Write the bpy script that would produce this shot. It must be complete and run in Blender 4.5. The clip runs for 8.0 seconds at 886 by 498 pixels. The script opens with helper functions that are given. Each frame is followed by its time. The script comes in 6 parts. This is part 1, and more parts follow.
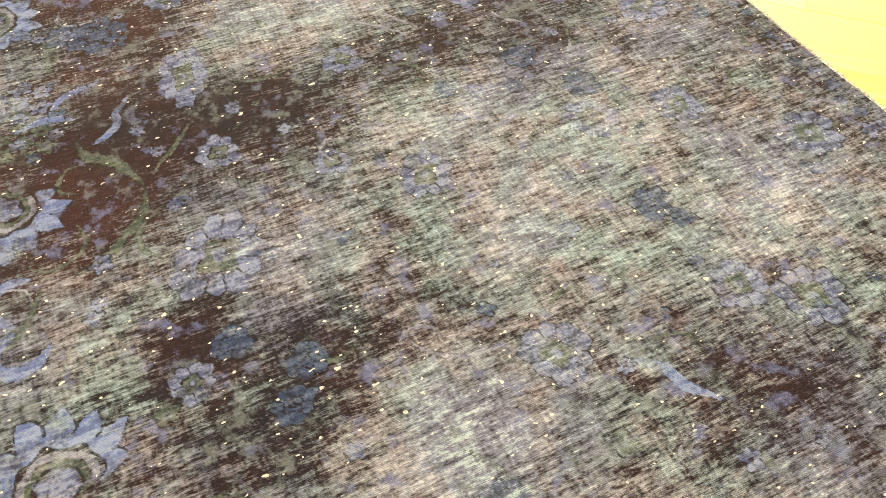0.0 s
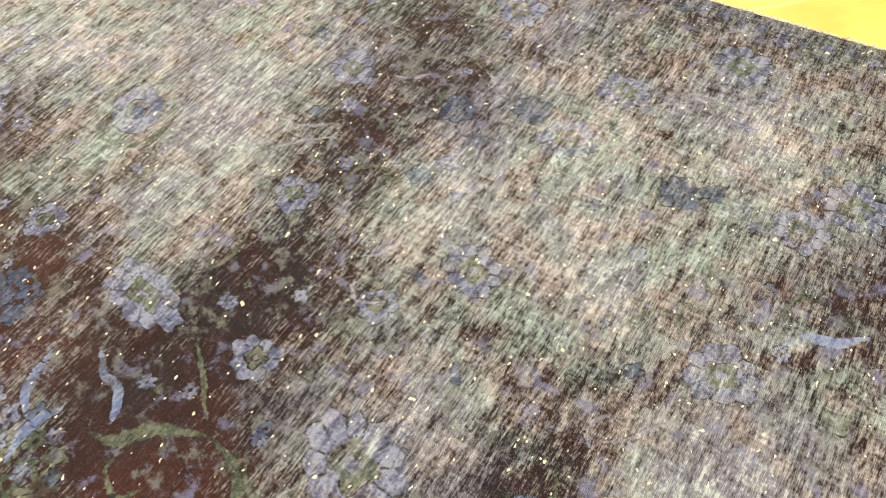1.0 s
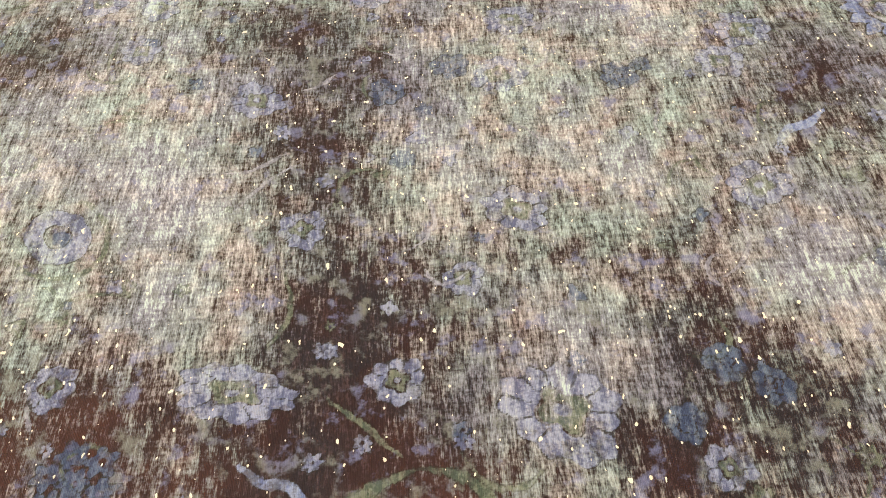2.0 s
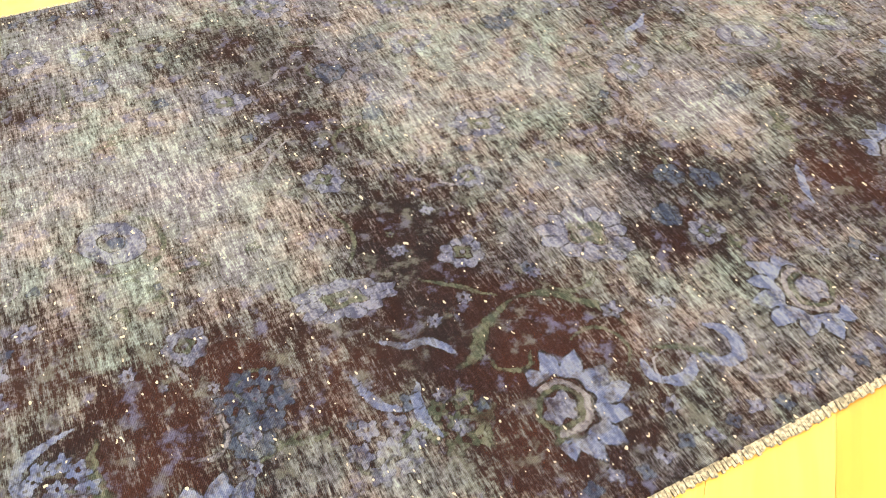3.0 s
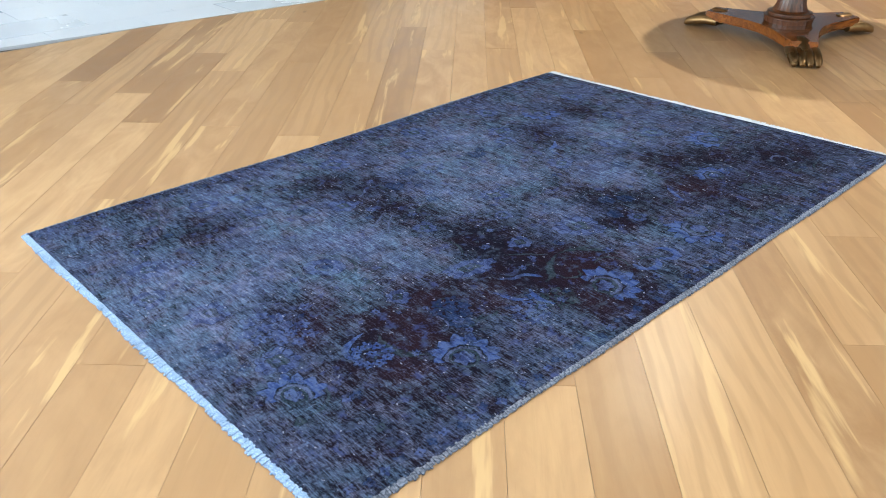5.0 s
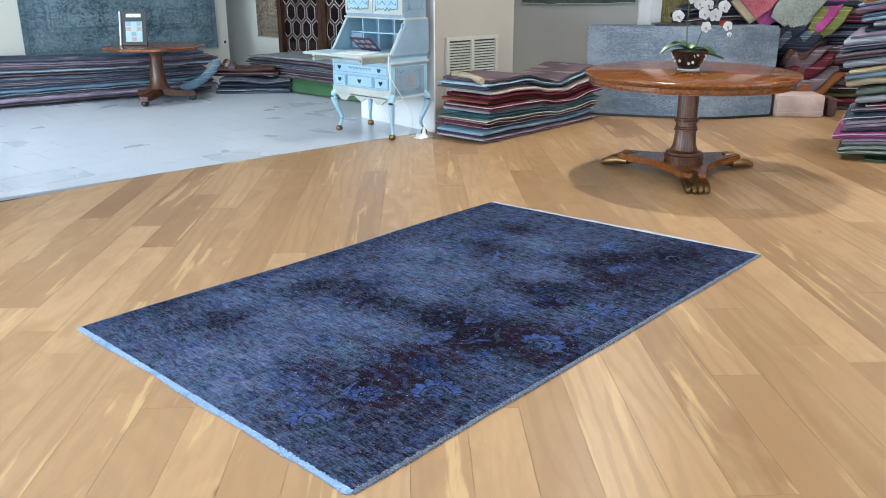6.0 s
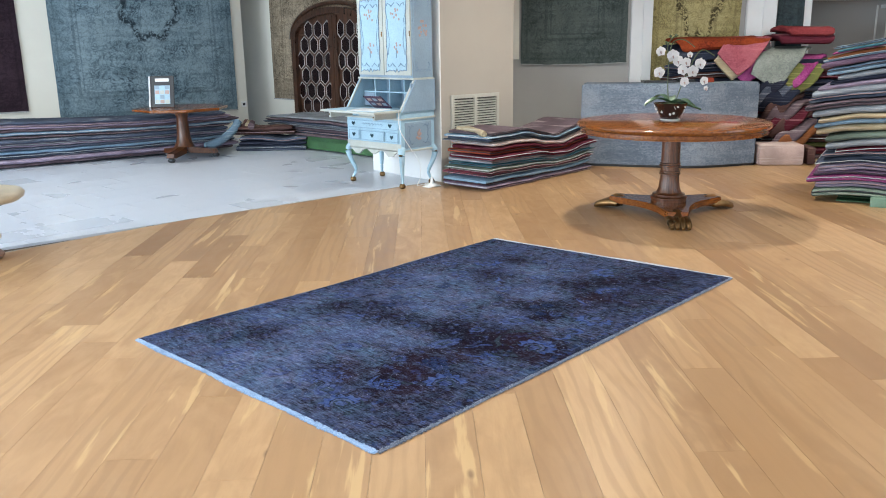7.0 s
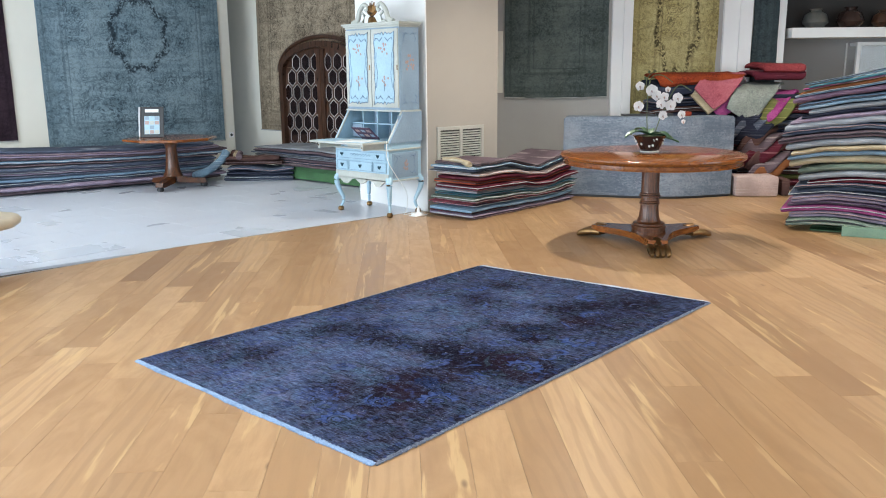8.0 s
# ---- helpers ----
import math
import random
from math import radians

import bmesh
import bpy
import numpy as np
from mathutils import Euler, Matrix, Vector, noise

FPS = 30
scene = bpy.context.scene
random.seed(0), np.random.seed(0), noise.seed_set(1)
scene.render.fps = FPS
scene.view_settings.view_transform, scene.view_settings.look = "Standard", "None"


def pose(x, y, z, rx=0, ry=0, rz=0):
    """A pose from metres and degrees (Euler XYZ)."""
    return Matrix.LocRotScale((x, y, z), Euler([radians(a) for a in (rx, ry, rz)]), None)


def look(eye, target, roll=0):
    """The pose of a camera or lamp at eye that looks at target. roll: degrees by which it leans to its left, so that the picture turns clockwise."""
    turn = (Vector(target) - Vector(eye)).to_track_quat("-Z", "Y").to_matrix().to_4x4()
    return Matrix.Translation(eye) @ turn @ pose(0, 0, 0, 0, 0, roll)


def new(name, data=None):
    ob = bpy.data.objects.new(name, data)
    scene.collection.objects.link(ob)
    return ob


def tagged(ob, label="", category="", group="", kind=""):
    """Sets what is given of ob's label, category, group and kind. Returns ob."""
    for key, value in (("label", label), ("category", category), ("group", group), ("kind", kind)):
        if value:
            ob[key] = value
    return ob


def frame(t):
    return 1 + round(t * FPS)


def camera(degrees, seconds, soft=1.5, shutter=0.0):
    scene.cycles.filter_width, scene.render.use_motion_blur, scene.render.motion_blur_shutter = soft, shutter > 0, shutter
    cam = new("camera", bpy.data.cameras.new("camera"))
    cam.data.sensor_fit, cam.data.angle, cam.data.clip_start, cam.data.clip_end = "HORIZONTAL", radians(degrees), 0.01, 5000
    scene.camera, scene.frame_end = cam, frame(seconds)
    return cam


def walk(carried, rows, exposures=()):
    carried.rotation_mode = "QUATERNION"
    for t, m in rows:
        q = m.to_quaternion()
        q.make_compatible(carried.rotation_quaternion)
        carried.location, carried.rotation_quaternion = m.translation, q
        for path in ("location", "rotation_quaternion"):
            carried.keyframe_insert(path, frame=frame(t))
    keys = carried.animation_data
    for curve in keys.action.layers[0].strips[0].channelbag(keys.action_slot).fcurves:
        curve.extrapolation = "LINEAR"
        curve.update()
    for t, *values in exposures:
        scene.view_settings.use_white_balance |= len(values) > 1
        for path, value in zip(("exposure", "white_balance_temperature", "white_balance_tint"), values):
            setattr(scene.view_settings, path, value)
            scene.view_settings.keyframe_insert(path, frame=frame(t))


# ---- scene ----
cam = camera(57.2, 8.0, soft=1.0)
# seconds, stops, kelvin, tint: the phone camera opens up and turns warm over the dark rug
EXPOSURES = [(0, 1.56, 60000, 2), (2.5, 1.66, 60000, 4), (3.5, 1.50, 50000, 9), (4.0, 1.20, 20000, 14), (4.2, 1.00, 15000, 13), (5.3, -0.14, 5300, 1), (6.2, -0.18, 5900, 5), (8.0, -0.17, 6200, 8)]
PATH = [
    (0, (2.327, 0.467, 1.035), (1.177, 1.014, -0.507), 0.3),
    (0.5, (2.094, 0.377, 1.074), (1.114, 1.131, -0.498), -4.3),
    (0.6, (2.061, 0.347, 1.064), (1.084, 1.149, -0.486), -4.5),
    (1, (1.823, 0.223, 1.12), (1.104, 1.181, -0.482), -5.3),
    (1.2, (1.728, 0.141, 1.139), (1.133, 1.175, -0.467), -5.3),
    (2.3, (1.109, -0.107, 1.07), (1.306, 1.123, -0.495), -2.3),
    (2.4, (1.057, -0.146, 1.081), (1.324, 1.088, -0.471), -1.6),
    (2.5, (0.991, -0.167, 1.095), (1.338, 1.039, -0.462), -0.4),
    (3, (0.677, -0.32, 1.158), (1.298, 0.853, -0.338), 1.3),
    (3.5, (0.36, -0.282, 1.131), (1.183, 0.851, -0.297), 1.7),
    (4, (0.012, -0.392, 1.234), (1.005, 0.806, -0.023), 0.8),
    (4.2, (-0.167, -0.489, 1.279), (0.876, 0.741, 0.097), 0.6),
    (5.3, (-0.842, -1.207, 1.351), (0.423, 0.057, 0.456), 0.1),
    (5.5, (-0.989, -1.309, 1.378), (0.328, -0.05, 0.554), 0.1),
    (6, (-1.301, -1.583, 1.439), (0.084, -0.289, 0.801), -0.2),
    (6.5, (-1.531, -1.871, 1.419), (-0.151, -0.525, 0.885), -0.6),
    (7, (-1.742, -1.993, 1.421), (-0.337, -0.658, 0.927), -0.9),
    (7.5, (-1.88, -2.056, 1.416), (-0.45, -0.732, 0.967), -0.7),
    (8, (-1.904, -2.077, 1.426), (-0.454, -0.764, 1.007), -0.5),
]
walk(cam, [(t, look(eye, target, roll)) for t, eye, target, roll in PATH], EXPOSURES)

# ---- light ----
world = bpy.data.worlds.new("world")
scene.world = world
world.use_nodes = True
wn, wl = world.node_tree.nodes, world.node_tree.links
sky = wn.new("ShaderNodeTexSky")
sky.sky_type, sky.sun_disc, sky.sun_elevation, sky.sun_rotation = "NISHITA", False, radians(50), radians(250)
wl.new(sky.outputs[0], wn["Background"].inputs[0])
wn["Background"].inputs[1].default_value = 0.10


def area_lamp(name, m, w, h, watts, colour):
    d = bpy.data.lights.new(name, "AREA")
    d.shape, d.size, d.size_y, d.energy, d.color = "RECTANGLE", w, h, watts, colour
    ob = new(name, d)
    ob.matrix_world = m
    return ob


def spot_lamp(name, place, target, watts, colour, cone, radius):
    d = bpy.data.lights.new(name, "SPOT")
    d.energy, d.color, d.spot_size, d.spot_blend, d.shadow_soft_size = watts, colour, radians(cone), 1.0, radius
    ob = new(name, d)
    ob.matrix_world = look(place, target)
    return ob


DAY, WARM = (0.80, 0.90, 1.0), (1.0, 0.92, 0.80)
ROOM = dict(x0=-5.0, x1=11.5, y0=-6.0, y1=9.6, h=3.5)
# daylight in the shop windows behind and beside the visitor
WEST_BAYS, SOUTH_BAYS = (-3.4, 0.2, 3.8, 7.2), (-2.6, 1.6, 5.8)
for wy in WEST_BAYS:
    area_lamp("window_daylight", look((-4.95, wy, 1.65), (0, wy, 1.2)), 2.9, 2.7, 110 if wy < 3 else 375, DAY)
for wx in SOUTH_BAYS:
    area_lamp("window_daylight", look((wx, -5.95, 1.65), (wx, 0, 1.2)), 3.2, 2.7, 92, DAY)
SPOTS = ((4.75, 2.0), (1.2, 1.2), (1.2, -2.6), (4.6, -1.6), (7.2, 0.2), (-1.8, 1.2), (3.4, 6.6), (0.4, 6.6))
for sx, sy in SPOTS:
    spot_lamp("downlight_lamp", (sx, sy, 3.42), (sx, sy, 0), {SPOTS[0]: 500, SPOTS[2]: 270, SPOTS[3]: 300, SPOTS[4]: 380}.get((sx, sy), 212), WARM, 130, 0.09)


# ---- materials ----
class Graph:
    """A small builder for node materials."""

    def __init__(self, name):
        self.m = bpy.data.materials.new(name)
        self.m.use_nodes = True
        self.n, self.l = self.m.node_tree.nodes, self.m.node_tree.links
        self.b = self.n["Principled BSDF"]

    def put(self, socket, v):
        if isinstance(v, bpy.types.NodeSocket):
            self.l.new(v, socket)
        elif isinstance(v, tuple) and len(v) == 3 and socket.type == "RGBA":
            socket.default_value = (*v, 1)
        else:
            socket.default_value = v

    def coords(self, kind="Object", scale=(1, 1, 1), rot=(0, 0, 0), random_shift=False):
        c = self.n.new("ShaderNodeTexCoord").outputs[kind]
        mp = self.n.new("ShaderNodeMapping")
        mp.inputs["Scale"].default_value = scale
        mp.inputs["Rotation"].default_value = tuple(radians(a) for a in rot)
        self.l.new(c, mp.inputs["Vector"])
        if random_shift:
            self.l.new(self.math("MULTIPLY", self.rand(), 37.0), mp.inputs["Location"])
        return mp.outputs[0]

    def rand(self):
        return self.n.new("ShaderNodeObjectInfo").outputs["Random"]

    def attr(self, name):
        a = self.n.new("ShaderNodeAttribute")
        a.attribute_name = name
        return a.outputs["Fac"]

    def noise(self, vec, scale, detail=4, rough=0.55, distort=0.0):
        t = self.n.new("ShaderNodeTexNoise")
        for k, v in (("Vector", vec), ("Scale", scale), ("Detail", detail), ("Roughness", rough), ("Distortion", distort)):
            self.put(t.inputs[k], v)
        return t.outputs["Fac"]

    def wave(self, vec, scale, distort=0.0, detail=2.0, dscale=1.0, bands="X"):
        t = self.n.new("ShaderNodeTexWave")
        t.bands_direction = bands
        for k, v in (("Vector", vec), ("Scale", scale), ("Distortion", distort), ("Detail", detail), ("Detail Scale", dscale)):
            self.put(t.inputs[k], v)
        return t.outputs["Fac"]

    def voronoi(self, vec, scale, feature="F1", out="Distance"):
        t = self.n.new("ShaderNodeTexVoronoi")
        t.feature = feature
        self.put(t.inputs["Vector"], vec)
        self.put(t.inputs["Scale"], scale)
        return t.outputs[out]

    def math(self, op, a, b=0.0, c=0.0):
        t = self.n.new("ShaderNodeMath")
        t.operation = op
        for s, v in zip(t.inputs, (a, b, c)):
            self.put(s, v)
        return t.outputs[0]

    def span(self, v, a, b, lo=0.0, hi=1.0):
        t = self.n.new("ShaderNodeMapRange")
        t.interpolation_type = "SMOOTHSTEP"
        for k, x in (("Value", v), ("From Min", a), ("From Max", b), ("To Min", lo), ("To Max", hi)):
            self.put(t.inputs[k], x)
        return t.outputs[0]

    def mix(self, fac, a, b, blend="MIX"):
        t = self.n.new("ShaderNodeMix")
        t.data_type, t.blend_type = "RGBA", blend
        self.put(t.inputs[0], fac)
        self.put(t.inputs[6], a)
        self.put(t.inputs[7], b)
        return t.outputs[2]

    def bump(self, h, strength=0.3, distance=0.002):
        t = self.n.new("ShaderNodeBump")
        t.inputs["Strength"].default_value, t.inputs["Distance"].default_value = strength, distance
        self.l.new(h, t.inputs["Height"])
        self.l.new(t.outputs[0], self.b.inputs["Normal"])

    def done(self, colour, rough=0.6, metal=0.0, **more):
        self.put(self.b.inputs["Base Color"], colour)
        self.put(self.b.inputs["Roughness"], rough)
        self.put(self.b.inputs["Metallic"], metal)
        for k, v in more.items():
            self.put(self.b.inputs[k.replace("_", " ")], v)
        return self.m


def tint(c, f):
    return tuple(max(0.0, x * f) for x in c)


def paint(name, colour, rough=0.55, patch=0.12, grain=90, metal=0.0, bump=0.15):
    g = Graph(name)
    v = g.coords()
    big, fine = g.noise(v, 2.3, 5), g.noise(v, grain, 3)
    c = g.mix(g.span(big, 0.3, 0.7), tint(colour, 1 - patch), tint(colour, 1 + patch))
    c = g.mix(g.span(fine, 0.35, 0.75, 0, 0.35), c, tint(colour, 0.7))
    g.bump(fine, bump, 0.001)
    return g.done(c, g.span(big, 0.2, 0.8, rough - 0.06, rough + 0.08), metal)


def polished_wood(name, dark, light, axis=(1.5, 18, 18), rough=0.22):
    g = Graph(name)
    v = g.coords(scale=axis)
    grain = g.noise(v, 2.2, 8, 0.6, 1.4)
    pores = g.noise(g.coords(scale=tuple(a * 5 for a in axis)), 6, 3)
    c = g.mix(g.span(grain, 0.32, 0.68), dark, light)
    c = g.mix(g.span(pores, 0.55, 0.75, 0, 0.5), c, tint(dark, 0.5))
    g.bump(pores, 0.06, 0.0006)
    return g.done(c, g.span(grain, 0.2, 0.8, rough - 0.05, rough + 0.08), Coat_Weight=0.12, Coat_Roughness=0.10)


def oak_floor():
    """Oiled oak: tone from board to board, mottling, cathedral grain on some boards, pale sapwood streaks, a satin finish."""
    g = Graph("oak_plank")
    r = g.rand()
    r2 = g.math("FRACT", g.math("MULTIPLY", r, 7.31))
    r3 = g.math("FRACT", g.math("MULTIPLY", r, 23.7))
    grain = g.noise(g.coords(scale=(0.7, 8, 8), random_shift=True), 2.2, 8, 0.62, 1.8)
    mottle = g.noise(g.coords(scale=(1.3, 3.2, 3.2), random_shift=True), 2.4, 5, 0.6, 0.6)
    rings = g.wave(g.coords(scale=(0.55, 2.6, 2.6), random_shift=True), 1.7, 14.0, 3.0, 0.7, "Y")
    pores = g.noise(g.coords(scale=(5, 130, 130), random_shift=True), 3.5, 3)
    sap = g.noise(g.coords(scale=(0.8, 8.0, 1), random_shift=True), 1.6, 4, 0.55, 0.4)
    knot = g.voronoi(g.coords(scale=(1.2, 3.0, 1), random_shift=True), 1.3)
    base = g.mix(r, (0.300, 0.166, 0.070), (0.465, 0.292, 0.144))
    base = g.mix(g.span(r2, 0.84, 0.96), base, (0.245, 0.128, 0.052))
    c = g.mix(g.span(mottle, 0.34, 0.68, 0, 0.50), base, g.mix(r3, (0.250, 0.132, 0.055), (0.490, 0.320, 0.165)))
    c = g.mix(g.span(grain, 0.40, 0.72, 0, 0.24), c, (0.255, 0.138, 0.060))
    c = g.mix(g.math("MULTIPLY", g.span(rings, 0.50, 0.92, 0, 0.30), g.span(r3, 0.35, 0.75)), c, (0.215, 0.112, 0.046))
    c = g.mix(g.span(pores, 0.58, 0.80, 0, 0.16), c, (0.185, 0.092, 0.038))
    c = g.mix(g.math("MULTIPLY", g.span(sap, 0.59, 0.67, 0, 0.60), g.span(r2, 0.25, 0.60, 0.15, 1.0)), c, (0.60, 0.415, 0.20))
    c = g.mix(g.span(knot, 0.02, 0.07, 0.65, 0.0), c, (0.12, 0.055, 0.022))
    g.bump(g.math("ADD", grain, pores), 0.10, 0.0006)
    return g.done(c, g.span(mottle, 0.2, 0.8, 0.34, 0.50), Specular_IOR_Level=0.5, Coat_Weight=0.35, Coat_Roughness=0.28)


def marble_floor():
    g = Graph("marble_tile")
    v = g.coords(random_shift=True)
    clouds = g.noise(v, 0.9, 5, 0.5, 0.6)
    veins = g.noise(v, 3.2, 9, 0.65, 2.6)
    c = g.mix(g.span(clouds, 0.3, 0.7), (0.498, 0.538, 0.612), (0.525, 0.563, 0.634))
    c = g.mix(g.span(g.math("ABSOLUTE", g.math("SUBTRACT", veins, 0.5)), 0.0, 0.03, 0.05, 0.0), c, (0.45, 0.49, 0.58))
    c = g.mix(g.math("MULTIPLY", g.rand(), 0.07), c, (0.40, 0.45, 0.54))
    return g.done(c, g.span(clouds, 0.2, 0.8, 0.25, 0.36))


def plaster(name, colour):
    g = Graph(name)
    v = g.coords()
    big, mid, fine = g.noise(v, 0.7, 5), g.noise(v, 6, 5), g.noise(v, 140, 3)
    c = g.mix(g.span(big, 0.3, 0.7), tint(colour, 0.93), tint(colour, 1.04))
    c = g.mix(g.span(mid, 0.55, 0.8, 0, 0.25), c, tint(colour, 0.88))
    g.bump(g.math("ADD", g.math("MULTIPLY", mid, 0.6), fine), 0.12, 0.0015)
    return g.done(c, 0.85)


def hung_carpet(name, ground, faded, line, scale=1.0, medallion=0.0):
    """Worn overdyed carpet: ground, faded patches, ornament lines and borders (object space: x across, z up)."""
    g = Graph(name)
    v, flat = g.coords(), g.coords(scale=(1, 0.01, 1))
    patches = g.noise(v, 1.6, 6, 0.65)
    weft = g.noise(g.coords(scale=(2, 1, 60)), 3, 4, 0.7)
    warp = g.noise(g.coords(scale=(40, 1, 2)), 3, 3, 0.6)
    scroll = g.noise(flat, 7 * scale, 3, 0.55, 2.2)
    curl = g.math("ABSOLUTE", g.math("SUBTRACT", scroll, 0.5))
    scroll2 = g.noise(flat, 17 * scale, 2, 0.5, 1.2)
    curl2 = g.math("ABSOLUTE", g.math("SUBTRACT", scroll2, 0.5))
    rosettes = g.voronoi(flat, 6.5 * scale)
    fine = g.noise(v, 120, 3)
    c = g.mix(g.span(patches, 0.32, 0.66), ground, faded)
    c = g.mix(g.span(weft, 0.48, 0.70, 0, 0.55), c, tint(faded, 1.45))
    c = g.mix(g.span(warp, 0.52, 0.75, 0, 0.25), c, tint(ground, 0.6))
    abrash = g.noise(g.coords(scale=(0.3, 1, 4)), 2.3, 5, 0.65)
    c = g.mix(g.span(abrash, 0.42, 0.68, 0, 0.50), c, tint(faded, 1.35))
    c = g.mix(g.span(abrash, 0.30, 0.44, 0.35, 0), c, tint(ground, 0.75))
    worn = g.span(patches, 0.35, 0.62, 1.0, 0.35)
    c = g.mix(g.math("MULTIPLY", g.span(curl, 0.010, 0.045, 0.85, 0.0), worn), c, line)
    c = g.mix(g.math("MULTIPLY", g.span(curl2, 0.015, 0.05, 0.6, 0.0), worn), c, line)
    ringed = g.math("ABSOLUTE", g.math("SUBTRACT", rosettes, 0.28))
    c = g.mix(g.math("MULTIPLY", g.span(ringed, 0.02, 0.07, 0.28, 0.0), worn), c, tint(faded, 1.4))
    rim = g.attr("rim")
    for at, wide in ((0.07, 0.012), (0.30, 0.016), (0.36, 0.008)):
        stripe = g.math("ABSOLUTE", g.math("SUBTRACT", rim, at))
        c = g.mix(g.math("MULTIPLY", g.span(stripe, wide * 0.5, wide * 1.6, 0.4, 0.0), g.span(weft, 0.35, 0.55, 0.3, 1.0)), c, line)
    c = g.mix(g.math("MULTIPLY", g.span(rim, 0.02, 0.34, 0.35, 0.0), 1.0), c, tint(ground, 0.75))
    if medallion:
        ring = g.math("ABSOLUTE", g.math("SUBTRACT", g.attr("medallion"), 0.5))
        broken = g.noise(flat, 22, 4, 0.6, 1.0)
        c = g.mix(g.math("MULTIPLY", g.span(ring, 0.10, 0.42, 1.0, 0.0), g.span(broken, 0.44, 0.54, 0.0, medallion)), c, tint(line, 0.55))
    c = g.mix(g.span(fine, 0.45, 0.75, 0, 0.45), c, tint(ground, 0.5))
    g.bump(g.math("ADD", fine, weft), 0.5, 0.003)
    return g.done(c, 0.95, Specular_IOR_Level=0.08)


def folded_wool(name, colour, stripe):
    g = Graph(name)
    v = g.coords(random_shift=True)
    big, fine = g.noise(v, 3.0, 5), g.noise(g.coords(scale=(1, 1, 3), random_shift=True), 130, 3)
    band = g.noise(g.coords(scale=(0.6, 0.6, 22), random_shift=True), 3.0, 3)
    c = g.mix(g.span(big, 0.3, 0.7), tint(colour, 0.72), tint(colour, 1.15))
    c = g.mix(g.span(band, 0.56, 0.66, 0, 0.7), c, stripe)
    c = g.mix(g.span(fine, 0.4, 0.75, 0, 0.5), c, tint(colour, 0.45))
    g.bump(g.math("ADD", fine, g.math("MULTIPLY", big, 0.5)), 0.6, 0.004)
    return g.done(c, 0.95, Specular_IOR_Level=0.08)


def overdyed_rug():
    """Worn hand-knotted pile, dyed dark blue, with pale weft showing through and ornament in the remaining pile."""
    g = Graph("overdyed_rug_pile")
    v = g.coords()
    streak = g.noise(g.coords(scale=(1.0, 0.15, 1.0)), 210, 4, 0.62)
    streak2 = g.noise(g.coords(scale=(1.0, 0.22, 1.0)), 85, 3, 0.6)
    hair = g.noise(g.coords(scale=(1.0, 0.13, 1.0)), 560, 2, 0.6)
    row = g.noise(g.coords(scale=(0.10, 1.0, 1.0)), 120, 3, 0.6)
    knot = g.noise(v, 190, 2)
    clump = g.noise(g.coords(scale=(1.0, 0.7, 1.0)), 20, 5, 0.62, 0.5)
    cloud = g.noise(v, 4.5, 6, 0.62)
    hue = g.noise(v, 9.0, 4, 0.6)
    hue2 = g.noise(g.coords(scale=(1, 1, 1), rot=(0, 0, 40)), 15.0, 4, 0.6)
    rib = g.wave(g.coords(scale=(1, 0.02, 1)), 130, 0.6, 1.0, 3.0, "X")

    def dev(n, k):
        return g.math("MULTIPLY", g.math("SUBTRACT", n, 0.5), k)

    wear = g.math("ADD", g.attr("wear"), g.math("ADD", dev(clump, 2.1), dev(cloud, 1.6)))
    thread = g.math("ADD", g.math("ADD", dev(streak, 2.0), dev(streak2, 1.6)), g.math("ADD", dev(knot, 1.2), g.math("ADD", dev(hair, 1.5), dev(row, 0.9))))
    worn = g.math("ADD", g.math("MULTIPLY", g.math("SUBTRACT", wear, 0.50), 0.62), thread)
    bare = g.span(worn, -0.62, 0.75)
    glint = g.span(worn, 0.42, 1.05)
    pile = g.mix(g.span(hue, 0.38, 0.62), (0.0085, 0.0046, 0.0095), (0.0052, 0.0050, 0.0118))
    pile = g.mix(g.span(g.math("ADD", g.attr("ember"), g.math("ADD", dev(clump, 0.9), dev(streak2, 0.8))), 0.0, 1.25, 0.0, 0.85), pile, (0.0185, 0.0074, 0.0115))
    pile = g.mix(g.span(g.math("ADD", g.math("ADD", streak, dev(knot, 0.8)), dev(hair, 0.6)), 0.45, 0.80, 0, 0.50), pile, (0.030, 0.021, 0.038))
    pile = g.mix(g.span(g.noise(v, 70, 4, 0.7), 0.52, 0.70, 0, 0.6), pile, (0.0055, 0.0040, 0.0085))
    pale = g.mix(g.span(hue, 0.36, 0.64), (0.115, 0.126, 0.206), (0.084, 0.134, 0.212))
    pale = g.mix(g.span(hue2, 0.54, 0.68, 0.0, 0.6), pale, (0.100, 0.082, 0.128))
    pale = g.mix(g.span(cloud, 0.45, 0.65), pale, (0.070, 0.085, 0.172))
    c = g.mix(bare, pile, pale)
    # flecks of blue and green dye all over the field
    fleck = g.span(g.noise(v, 26, 4, 0.65), 0.52, 0.66, 0.0, 0.55)
    c = g.mix(fleck, c, g.mix(g.span(hue, 0.42, 0.58), (0.046, 0.066, 0.190), (0.060, 0.078, 0.118)))
    dark_fleck = g.span(g.noise(g.coords(scale=(1.0, 0.5, 1.0)), 60, 4, 0.7), 0.56, 0.70, 0.0, 0.6)
    c = g.mix(dark_fleck, c, (0.010, 0.0065, 0.013))
    # ornament: masks are distances, frayed by the threads
    fray = g.math("ADD", g.math("ADD", dev(clump, 0.7), dev(streak, 0.9)), dev(knot, 0.8))
